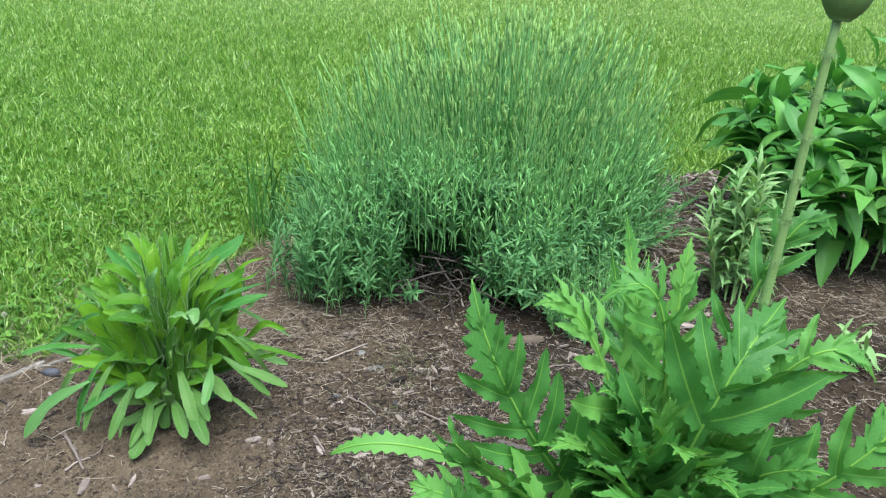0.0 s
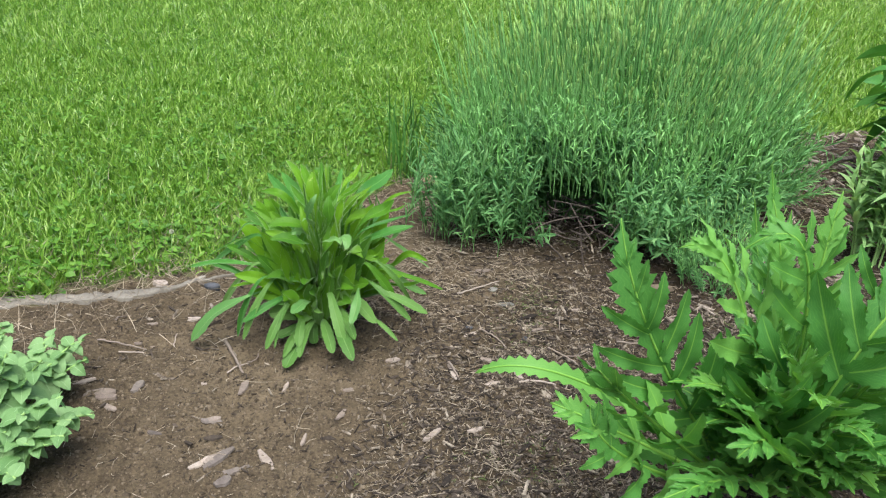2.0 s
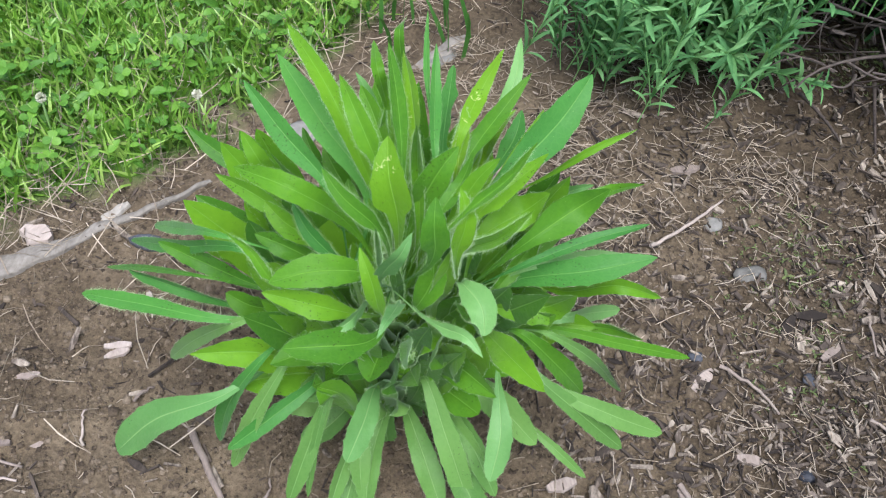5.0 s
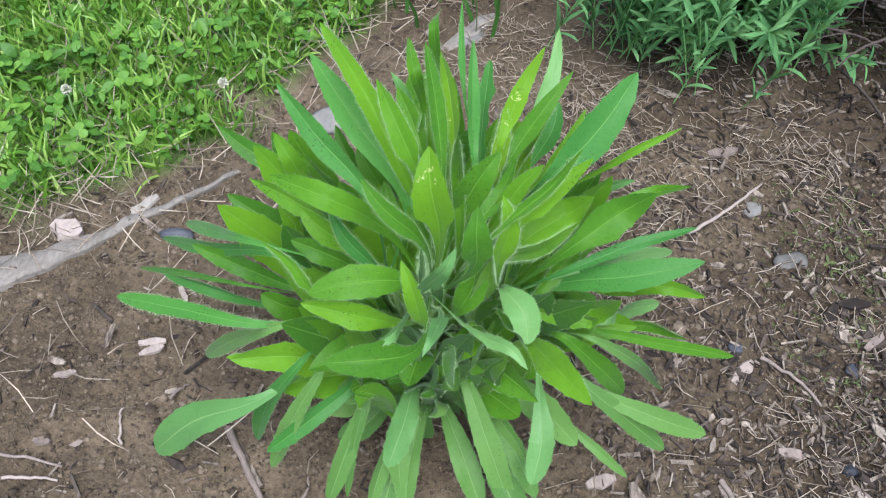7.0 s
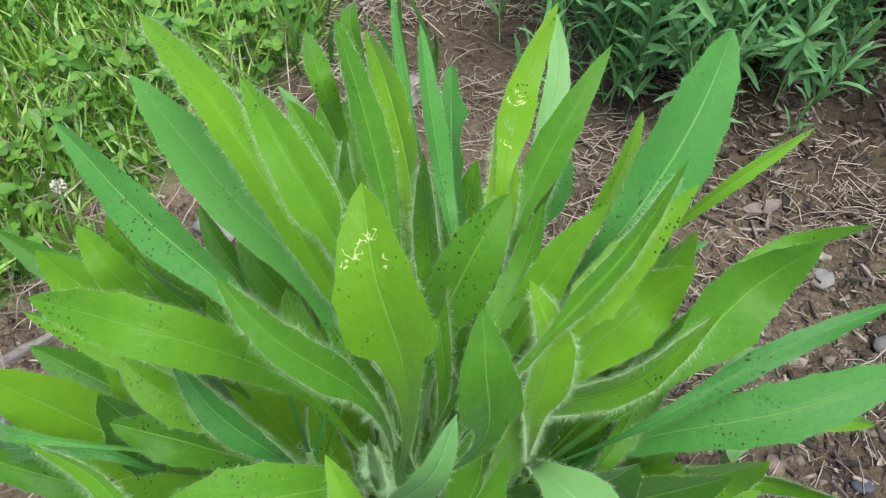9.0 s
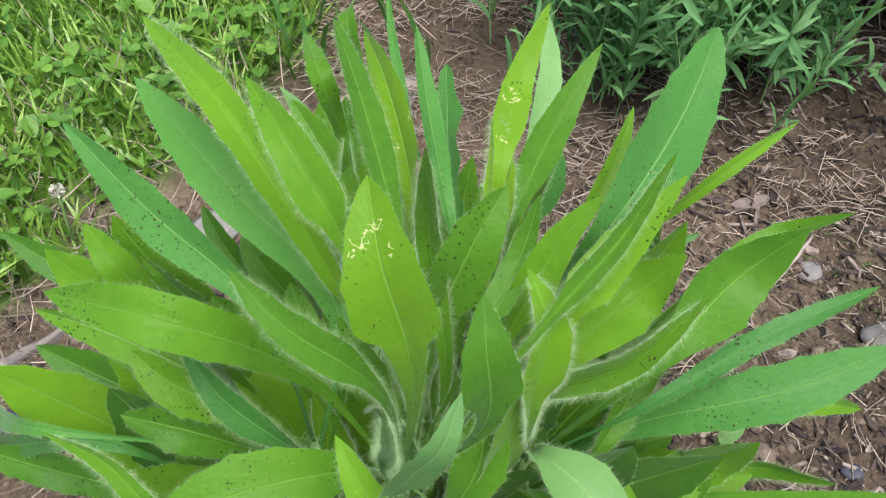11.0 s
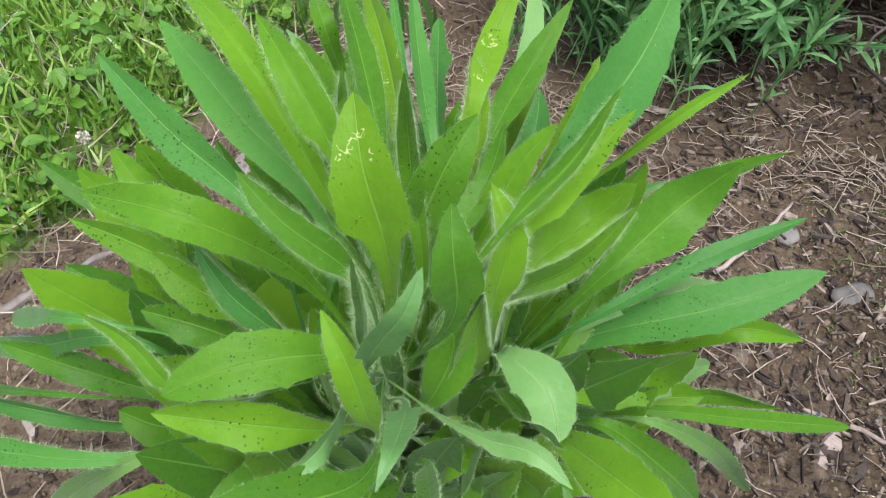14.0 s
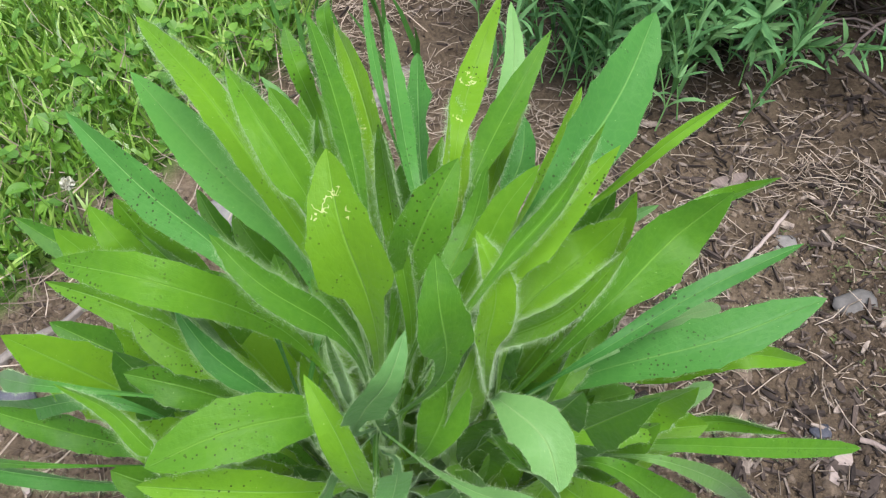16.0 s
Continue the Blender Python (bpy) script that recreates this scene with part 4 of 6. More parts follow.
def hairy_stem(points, radius, count, seed, taper=0.7):
    g = tube(bezier(points, 14), np.linspace(radius, radius * taper, 14), 8)
    r = np.random.default_rng(seed)
    i = r.integers(0, len(g.v), count)
    p = g.v[i]
    d = r.normal(0, 1, (count, 3)) + np.array([0, 0, 0.4])
    d /= np.linalg.norm(d, axis=1)[:, None]
    w = np.cross(d, r.normal(0, 1, (count, 3)))
    w *= 0.00014 / (np.linalg.norm(w, axis=1)[:, None] + 1e-9)
    p = p + r.normal(0, radius * 0.4, (count, 3))
    v = np.stack([p - w, p + w, p + d * 0.0045], 1).reshape(-1, 3)
    return join([g, Geo(v, None, np.arange(count * 3).reshape(-1, 3), None, None, np.full(count, 1))])


for k, pts in enumerate(STEM_BENDS):
    part("stem", hairy_stem(pts, 0.0040, 1100, 90 + k, 0.35), [STALK, HAIR], perennial)


# ---- lavender ----
def narrow_leaf(length, width, droop, seg=4, across=2):
    c = bezier([(0, 0, 0), (length * 0.5, 0, length * 0.16), (length, 0, -droop * length)], seg + 1)
    half = width / 2 * np.array([0.35, 0.85, 1.0, 0.95, 0.22])[: seg + 1]
    return blade(c, half, (0, 0, 1), across, 0.3)


def lavender_shoot(seed, leafy):
    """A shoot of unit height 1, with opposite pairs of narrow leaves; a bud head when it is a flower stalk."""
    r = np.random.default_rng(seed)
    bend = r.normal(0, 0.06, 2)
    c = bezier([(0, 0, 0), (bend[0], bend[1], 0.4), (bend[0] * 0.3 + r.normal(0, 0.04), bend[1] * 0.3 + r.normal(0, 0.04), 1.0)], 9)
    geos = [tube(c, np.linspace(0.0054, 0.0040, 9), 3, 0, False).slot(1)]
    pairs = 12 if leafy else 8
    for k in range(pairs):
        z = (0.12 + 0.86 * k / pairs) if leafy else (0.16 + 0.60 * k / pairs)
        p = np.array([np.interp(z, c[:, 2], c[:, 0]), np.interp(z, c[:, 2], c[:, 1]), z])
        for turn in (0, np.pi):
            ln = (r.uniform(0.13, 0.21) if leafy else r.uniform(0.09, 0.14) * (1.15 - 0.6 * z)) * (1.0 if k < pairs - 2 else 0.6)
            lf = narrow_leaf(ln, ln * (r.uniform(0.12, 0.17) if leafy else r.uniform(0.13, 0.17)), r.uniform(-0.2, 0.45) if leafy else r.uniform(-0.35, 0.2), 4, 2 if leafy else 1)
            m = matrices(p[None], np.array([k * 1.57 + turn + r.normal(0, 0.3)]), np.zeros(1), np.zeros(1), np.ones(1))[0]
            tilt = np.array(Matrix.Rotation(-r.uniform(0.55, 1.25) if leafy else -r.uniform(0.55, 1.05), 4, "Y"))
            lf = lf.moved(m @ tilt)
            geos.append(lf if leafy or k < 3 else lf.slot(1))
    if not leafy:
        top = c[-1]
        for k in range(4):
            z = np.linspace(-0.035, 0.012, 5)
            w = np.array([0.2, 0.9, 1.0, 0.7, 0.1]) * 0.0070
            b = tube(np.stack([np.full(5, top[0]), np.full(5, top[1]), top[2] + z + 0.012 * (k - 1)], 1) + r.normal(0, 0.0016, 3), w, 4, 0, False)
            geos.append(b.slot(2))
    return join(geos)


STALKS = [lavender_shoot(40 + k, False) for k in range(10)]
SHOOTS = [lavender_shoot(70 + k, True) for k in range(8)]
LAVENDER_MATS = [LAV_LEAF, LAV_STALK, LAV_BUD]


def lavender_bush(x0, y0, long_axis, short_axis, turn, tall, n_stalks, n_shoots, n_skirt, label, seed, hollow=True, singles=150):
    r = np.random.default_rng(seed)
    bush = thing("lavender_bush", x0, y0, float(height(x0, y0)), label, "lavender")
    ct, st = np.cos(turn), np.sin(turn)

    def spread(n, inner, outer):
        a, q = r.uniform(0, 2 * np.pi, n), np.sqrt(r.uniform(inner ** 2, outer ** 2, n))
        ex, ey = long_axis * np.cos(a), short_axis * np.sin(a)
        ox, oy = ct * ex - st * ey, st * ex + ct * ey
        return ox, oy, q

    for kind, variants, n, lo, hi in (("flower_stalk", STALKS, n_stalks, 0.0, 1.0), ("leafy_shoot", SHOOTS, n_shoots, 0.0, 1.0)):
        ox, oy, q = spread(n, lo, hi)
        # shoots stand in tufts of their own height and lean
        tuft = r.integers(0, 130, n)
        tx, ty, tq = spread(130, 0.0, 1.0)
        mix = 0.66 if hollow else 0.0
        ox, oy, q = ox * (1 - mix) + tx[tuft] * mix, oy * (1 - mix) + ty[tuft] * mix, q * (1 - mix) + tq[tuft] * mix
        pos = np.stack([ox * q * 0.80, oy * q * 0.80, np.zeros(n)], 1)
        tuft_tall, tuft_turn = r.uniform(0.86, 1.12, 130)[tuft], r.normal(0, 0.35, 130)[tuft]
        h = tuft_tall * tall * (1.0 - ((0.20 if kind == "flower_stalk" else 0.30) + 0.28 * np.clip(-oy / np.hypot(ox, oy), 0, 1)) * q ** 2) * r.uniform(0.58, 1.06, n) * (0.99 if kind == "flower_stalk" else 0.64)
        lean = 0.05 + q ** 1.5 * (0.24 if kind == "flower_stalk" else 0.52) + np.abs(r.normal(0, 0.09, n))
        ldir = np.arctan2(oy, ox) + tuft_turn + r.normal(0, 0.6, n)
        wide = h * r.uniform(0.85, 1.05, n) if kind == "flower_stalk" else np.full(n, tall * 0.42)
        m = matrices(pos, r.uniform(0, 6.28, n), lean, ldir, np.stack([wide, wide, h], 1))
        if hollow:
            axis_dir = np.stack([np.sin(lean) * np.cos(ldir), np.sin(lean) * np.sin(ldir), np.cos(lean)], 1) * h[:, None]
            cut = np.zeros(n, bool)
            for u in ((0.3, 0.65, 1.0) if kind == "leafy_shoot" else (0.12, 0.25)):
                e = pos + axis_dir * u
                cut |= (e[:, 0] + x0 > 0.01) & (e[:, 0] + x0 < 0.17) & (e[:, 1] + y0 < 1.73) & (e[:, 2] < 0.105)
            pos, m, q = pos[~cut], m[~cut], q[~cut]
            n = len(pos)
        own = np.argsort(pos[:, 1] + 0.3 * pos[:, 0] - 0.4 * q)[:singles]
        rest = np.setdiff1d(np.arange(n), own)
        shared = [mesh(kind, g, LAVENDER_MATS) for g in variants]
        for k in own:
            seat(part(kind, shared[k % len(variants)], None, bush), m[k])
        part(kind + "s_inside", join([scatter(g, m[rest[k::len(variants)]]) for k, g in enumerate(variants)]), LAVENDER_MATS, bush)["kind"] = "stuff"
    # low leafy skirt that hangs to the ground round the rim
    ox, oy, q = spread(n_skirt, 0.8, 1.0)
    if hollow:
        keep = ~((ox * 0.9 + x0 > -0.04) & (ox * 0.9 + x0 < 0.21) & (oy < 0))
        ox, oy, q = ox[keep], oy[keep], q[keep]
    n = len(ox)
    pos = np.stack([ox * q * 0.80, oy * q * 0.80, r.uniform(0.0, 0.08, n)], 1)
    h = tall * r.uniform(0.24, 0.42, n)
    m = matrices(pos, r.uniform(0, 6.28, n), r.uniform(0.4, 1.1, n), np.arctan2(oy, ox) + r.normal(0, 0.5, n), np.stack([h * 0 + tall * 0.33, h * 0 + tall * 0.33, h], 1))
    part("leafy_skirt", join([scatter(g, m[k::8]) for k, g in enumerate(SHOOTS)]), LAVENDER_MATS, bush)["kind"] = "stuff"
    if hollow:
        # a low lobe that spills forward beside the open base
        k = 100
        px, py = np.clip(r.normal(-0.155, 0.07, k), -0.30, -0.02) - x0, r.normal(1.60, 0.05, k) - y0
        h = r.uniform(0.13, 0.28, k)
        m = matrices(np.stack([px, py, r.uniform(0, 0.03, k)], 1), r.uniform(0, 6.28, k), np.clip(np.abs(r.normal(0.20, 0.2, k)), 0, 0.5), r.normal(-1.7, 1.0, k), np.stack([h * 0 + 0.165, h * 0 + 0.165, h], 1))
        part("leafy_lobe", join([scatter(g, m[i::8]) for i, g in enumerate(SHOOTS)]), LAVENDER_MATS, bush)["kind"] = "stuff"
        # upright sprigs in bud that rise out of the leafy front
        ox, oy, q = spread(760, 0.50, 0.92)
        keep = oy < 0.12
        px, py = (ox * q * 0.85)[keep], (oy * q * 0.85)[keep]
        k = len(px)
        gap = (px + x0 > 0.0) & (px + x0 < 0.18) & (py + y0 < 1.74)
        h = r.uniform(0.20, 0.36, k)
        m = matrices(np.stack([px, py, np.where(gap, 0.15, r.uniform(0.03, 0.13, k))], 1), r.uniform(0, 6.28, k), np.abs(r.normal(0.12, 0.14, k)), np.arctan2(py, px) + r.normal(0, 0.7, k), np.stack([h * 0 + 0.25, h * 0 + 0.25, h], 1))
        near = np.argsort(py + 0.3 * px)
        shared = [mesh("bud_sprig", g, LAVENDER_MATS) for g in STALKS]
        for i in near[:300]:
            seat(part("bud_sprig", shared[i % 10], None, bush), m[i])
        rest = m[near[300:]]
        if len(rest):
            part("sprigs_inside", join([scatter(g, rest[i::10]) for i, g in enumerate(STALKS)]), LAVENDER_MATS, bush)["kind"] = "stuff"
        # shoots that arch out over the open base
        k = 150
        h = r.uniform(0.14, 0.24, k)
        m = matrices(np.stack([r.uniform(-0.04, 0.22, k) - x0, r.uniform(1.71, 1.81, k) - y0, r.uniform(0.11, 0.19, k)], 1), r.uniform(0, 6.28, k), r.uniform(0.5, 1.15, k), r.normal(-1.57, 0.5, k), np.stack([h * 0 + 0.19, h * 0 + 0.19, h], 1))
        part("leafy_overhang", join([scatter(g, m[i::8]) for i, g in enumerate(SHOOTS)]), LAVENDER_MATS, bush)["kind"] = "stuff"
    # woody base
    twigs = []
    for k in range(60 if hollow else 14):
        a = r.uniform(0, 2 * np.pi)
        ex, ey = long_axis * np.cos(a) * 0.6, short_axis * np.sin(a) * 0.6
        e = np.array([ct * ex - st * ey, st * ex + ct * ey, tall * r.uniform(0.2, 0.35)])
        twigs.append(tube(bezier([e * 0.1 * r.uniform(0, 3), e * np.array([0.6, 0.6, 0.25]) + r.normal(0, 0.02, 3), e * r.uniform(0.6, 1.0)], 8), np.linspace(0.0034, 0.0013, 8) * r.uniform(0.4, 1.1), 5))
    if hollow:
        for k in range(70):
            p = np.array([r.uniform(0.0, 0.20) - x0, r.uniform(1.53, 1.75) - y0, r.uniform(0.0, 0.11)])
            e = p + np.array([r.normal(0, 0.06), r.normal(-0.03, 0.03), r.normal(0.0, 0.035)])
            twigs.append(tube(bezier([p, (p + e) / 2 + r.normal(0, 0.015, 3), e], 6), np.linspace(0.0017, 0.0008, 6) * r.uniform(0.6, 1.4), 5))
    part("woody_base", join(twigs), WOODY, bush, "bare brown woody twigs at the base")
    return bush


lavender_bush(0.22, 2.00, 0.65, 0.475, radians(54), 0.57, 1750, 1500, 360, "large grey-green lavender bush in green bud", 3)
lavender_bush(0.42, 1.50, 0.12, 0.10, 0.3, 0.20, 90, 60, 20, "small young lavender tuft beside the big bush", 5, False, 40)


# ---- poppy ----
POPPY_AT = (0.40, 0.84)
poppy = thing("poppy_plant", POPPY_AT[0], POPPY_AT[1], float(height(*POPPY_AT)), "large poppy with bristly deeply cut leaves and one bud stalk", "poppy")
poppy_count = 0


def poppy_leaf(tip, mid, width, lobes=6, face=(0, -0.7, 0.7), curl=0.0):
    """A deeply cut, toothed leaf from the crown through mid to tip, in plan coordinates."""
    global poppy_count
    poppy_count += 1
    r = np.random.default_rng(900 + poppy_count)
    o = np.array([POPPY_AT[0], POPPY_AT[1], 0.0])
    t, md = np.array(tip) - o, np.array(mid) - o
    a = np.array([md[0] * 0.15, md[1] * 0.15, 0.01])
    ctrl = 2 * md - 0.5 * (a + t)
    n = 48
    c = bezier([a, ctrl, t], n)
    s = np.linspace(0, 1, n)
    f = np.array(face, float) + r.normal(0, 0.12, 3)
    tan = np.gradient(c, axis=0)
    tan /= np.linalg.norm(tan, axis=1)[:, None]
    nor = f[None] - (tan @ f)[:, None] * tan
    nor /= np.linalg.norm(nor, axis=1)[:, None]
    side = np.cross(tan, nor)

    def saw(k, deep, step=3):
        """Forward-pointing teeth along one margin."""
        return 1 + deep * (1 - (np.arange(k) % step) / (step - 1)) * r.uniform(0.6, 1.3, k) - deep * 0.5

    # narrow wing along the midrib that becomes the toothed end of the leaf
    wing = width * (0.05 + 0.13 * np.exp(-((s - 0.78) / 0.2) ** 2)) * np.clip((1 - s) / 0.24, 0.02, 1) ** 0.8 * np.clip(s / 0.15, 0.15, 1)
    if lobes == 0:
        wing = width / 2 * np.maximum(np.sin(np.pi * np.clip(s, 0, 1) ** 1.6) ** 0.8, 0.06 * (1 - s) + 0.01)
    geos = [blade(c, wing, f, 4, 0.2, 0.0, 1, 0, 0.5, 0, (saw(n, 0.45, 2), saw(n, 0.45, 2)))]
    for i in range(lobes):
        x = (i + 0.2) / lobes
        k = int((0.10 + 0.80 * x) * n)
        angle = radians(56 - 28 * x) + r.normal(0, 0.08)
        long = min(1.0, 0.55 + 3 * x) * width * 0.98 * (0.62 + 0.45 * np.sin(np.pi * min(x * 0.9 + 0.22, 1.0))) * (1.05 - 0.78 * x ** 1.5) * r.uniform(0.85, 1.12)
        for sgn in (-1, 1):
            kk = min(n - 3, k + (1 if sgn > 0 else 0))
            d = tan[kk] * np.cos(angle) + side[kk] * np.sin(angle) * sgn
            p0 = c[kk] - d * 0.002
            sag = nor[kk] * long * r.normal(0.0, 0.12)
            q = bezier([p0, p0 + d * long * 0.5 + nor[kk] * long * r.uniform(0.0, 0.22), p0 + d * long + tan[kk] * long * 0.14 + sag], 31)
            u = np.linspace(0, 1, 31)
            half = long * r.uniform(0.115, 0.14) * np.where(u < 0.4, 0.62 + 0.38 * np.sin(np.pi / 2 * u / 0.4), np.maximum(1 - ((u - 0.4) / 0.6) ** 2.0, 0.0) ** 0.8 + 0.01)
            geos.append(blade(q, half, nor[kk] + r.normal(0, 0.16, 3), 4, r.uniform(0.1, 0.5), long * 0.05, 2, r.normal(0, 0.28) + curl, 0.45, r.uniform(0, 6), (saw(31, 0.22, 3), saw(31, 0.22, 3))))
    fuzz = [hairs(g, 4, 90 if k else 260, 0.0042, 1, poppy_count * 40 + k) for k, g in enumerate(geos)]
    rib = tube(c + nor * 0.0004, np.linspace(0.0032, 0.0006, n), 6)
    rib.uv[:, 0] = 0.5
    part("leaf", join(geos + [rib] + fuzz), [POPPY, HAIR], poppy)


poppy_leaf((0.126, 0.74, 0.462), (0.205, 0.72, 0.27), 0.135, 8)
poppy_leaf((0.201, 0.76, 0.42), (0.285, 0.75, 0.36), 0.11, 7, (-0.2, -0.3, 0.9))
poppy_leaf((0.515, 0.80, 0.425), (0.415, 0.72, 0.30), 0.17, 7, (-0.1, -0.7, 0.7))
poppy_leaf((0.605, 0.72, 0.355), (0.50, 0.73, 0.36), 0.09, 7, (0.1, -0.5, 0.85))
poppy_leaf((0.577, 0.84, 0.49), (0.50, 0.84, 0.44), 0.075, 7, (0, -0.6, 0.8))
poppy_leaf((0.645, 0.69, 0.37), (0.535, 0.67, 0.24), 0.12, 7, (-0.2, -0.7, 0.7))
poppy_leaf((-0.031, 0.68, 0.257), (0.12, 0.69, 0.25), 0.024, 0, (0, -0.45, 0.9))
poppy_leaf((0.11, 0.60, 0.29), (0.17, 0.62, 0.20), 0.12, 5, (-0.2, -0.6, 0.8))
poppy_leaf((0.28, 0.80, 0.40), (0.37, 0.80, 0.385), 0.09, 7, (0, -0.5, 0.9))
poppy_leaf((0.43, 0.93, 0.45), (0.41, 0.88, 0.30), 0.09, 7)
poppy_leaf((0.335, 0.90, 0.44), (0.37, 0.86, 0.28), 0.10, 7)
poppy_leaf((0.40, 1.20, 0.385), (0.42, 1.12, 0.22), 0.075, 7, (0, -0.95, 0.3))
poppy_leaf((0.455, 1.22, 0.30), (0.44, 1.12, 0.18), 0.06, 7, (0.3, -0.8, 0.4))
poppy_leaf((0.36, 1.10, 0.36), (0.39, 1.05, 0.2), 0.06, 7, (-0.2, -0.9, 0.4))
poppy_leaf((0.28, 0.60, 0.24), (0.33, 0.66, 0.22), 0.12, 7, (0, -0.5, 0.9))
poppy_leaf((0.44, 0.58, 0.27), (0.41, 0.66, 0.22), 0.12, 7, (0, -0.5, 0.9))
poppy_leaf((0.36, 0.70, 0.34), (0.37, 0.74, 0.22), 0.12, 7)
poppy_leaf((0.31, 0.66, 0.30), (0.34, 0.72, 0.22), 0.12, 7, (-0.3, -0.6, 0.8))
poppy_leaf((0.52, 0.62, 0.30), (0.46, 0.70, 0.22), 0.12, 7, (0.2, -0.6, 0.8))
poppy_leaf((0.25, 0.70, 0.26), (0.32, 0.74, 0.18), 0.12, 7, (-0.3, -0.6, 0.8))
poppy_leaf((0.60, 0.88, 0.28), (0.50, 0.85, 0.25), 0.10, 7, (0.2, -0.4, 0.9))
poppy_leaf((0.47, 0.76, 0.37), (0.43, 0.78, 0.26), 0.10, 7)
poppy_leaf((0.20, 0.58, 0.18), (0.30, 0.66, 0.16), 0.10, 7, (-0.2, -0.4, 0.9))
poppy_leaf((0.62, 0.60, 0.18), (0.50, 0.68, 0.18), 0.11, 7, (0.2, -0.4, 0.9))

poppy_leaf((0.112, 0.60, 0.345), (0.165, 0.61, 0.285), 0.10, 5, (-0.3, -0.9, 0.3))
poppy_leaf((0.065, 0.60, 0.285), (0.16, 0.62, 0.235), 0.09, 5, (-0.2, -0.7, 0.6))
for k in range(28):
    r = np.random.default_rng(960 + k)
    az, reach, rise = r.uniform(0, 2 * np.pi), r.uniform(0.10, 0.24), r.uniform(0.12, 0.34)
    if k >= 12:
        az = r.uniform(3.0, 5.2)
    tip = (POPPY_AT[0] + reach * np.cos(az), POPPY_AT[1] + reach * np.sin(az) - 0.03, rise)
    mid = (POPPY_AT[0] + 0.5 * reach * np.cos(az), POPPY_AT[1] + 0.5 * reach * np.sin(az) - 0.02, rise * 0.75)
    poppy_leaf(tip, mid, r.uniform(0.08, 0.12), 7, (0.3 * np.cos(az), -0.4, 0.85))

stem_pts = [(0.06, -0.03, 0.02), (0.095, -0.04, 0.36), (0.085, -0.06, 0.58), (0.095, -0.06, 0.765)]
bud_stem = part("bud_stalk", hairy_stem(stem_pts, 0.0068, 9000, 77), [BUD_STALK, HAIR], poppy, "thick bristly pale green stalk")
zz = np.linspace(0, 1, 12)
bud = tube(np.stack([0.097 + 0.006 * zz, np.full(12, -0.06), 0.757 + 0.062 * zz], 1), 0.026 * np.sin(np.pi * (0.08 + 0.86 * zz)) ** 0.7, 14)
part("bud", bud, BUD, bud_stem, "closed green poppy bud")


# ---- glossy dark-leaved clump ----
def lance_leaf(seed, length, width, droop):
    r = np.random.default_rng(seed)
    n = 14
    c = bezier([(0, 0, 0), (length * 0.5, r.normal(0, 0.05) * length, length * 0.22), (length, 0, -droop * length)], n)
    s = np.linspace(0, 1, n)
    half = width / 2 * np.maximum(np.sin(np.pi * s ** 0.8) ** 0.9, 0.12 * (1 - s) + 0.01)
    return blade(c, half, (0, 0, 1), 4, r.uniform(0.15, 0.45), width * 0.05, r.uniform(1, 3), r.normal(0, 0.3), 0.15, r.uniform(0, 6))


def aim(p, yaw, pitch, roll, scale):
    return Matrix.Translation(Vector(p)) @ Matrix.Rotation(yaw, 4, "Z") @ Matrix.Rotation(-pitch, 4, "Y") @ Matrix.Rotation(roll, 4, "X") @ Matrix.Scale(scale, 4)


def leafy_clump(name, x0, y0, rx, ry, tall, stems, per_stem, leaf_len, leaf_wide, mat, label, category, seed, own=300, top=0.0):
    r = np.random.default_rng(seed)
    ob = thing(name, x0, y0, float(height(x0, y0)), label, category)
    variants = [lance_leaf(seed + k, leaf_len, leaf_wide * r.uniform(0.8, 1.2), r.uniform(-0.1, 0.55)) for k in range(8)]
    shared = [mesh("leaf", g, mat) for g in variants]
    placed = []
    for k in range(stems):
        a, q = r.uniform(0, 2 * np.pi), np.sqrt(r.uniform(0, 1))
        foot = np.array([rx * q * 0.55 * np.cos(a), ry * q * 0.55 * np.sin(a), 0])
        head = np.array([rx * q * np.cos(a), ry * q * np.sin(a), tall * (1 - 0.45 * q ** 2) * r.uniform(0.82, 1.05)])
        c = bezier([foot, foot * 0.7 + head * 0.3 + np.array([0, 0, head[2] * 0.35]), head], 10)
        part("stem", tube(c, np.linspace(0.0036, 0.0016, 10) * min(1.0, tall * 2), 5), STALK, ob)
        for i in range(per_stem):
            f = (0.10 if top else 0.25) + (0.90 if top else 0.75) * (i + 0.5) / per_stem
            p = np.array([np.interp(f, np.linspace(0, 1, 10), c[:, d]) for d in range(3)])
            last = f > 0.88
            placed.append((p, i * 2.4 + k + r.normal(0, 0.3), (r.uniform(0.5, 1.2) if last else r.uniform(-0.35, 0.55)) + top, r.normal(0, 0.3), r.uniform(0.55, 1.05) * (0.75 if last else 1.0)))
    order = sorted(range(len(placed)), key=lambda i: placed[i][0][1] - placed[i][0][2] * 0.5)
    rest = [[] for _ in variants]
    for n, i in enumerate(order):
        m = aim(*placed[i])
        if n < own:
            seat(part("leaf", shared[i % 8], None, ob), m)
        else:
            rest[i % 8].append(np.array(m))
    inner = [scatter(g, np.array(ms)) for g, ms in zip(variants, rest) if ms]
    if inner:
        part("inner_leaves", join(inner), mat, ob)["kind"] = "stuff"
    return ob


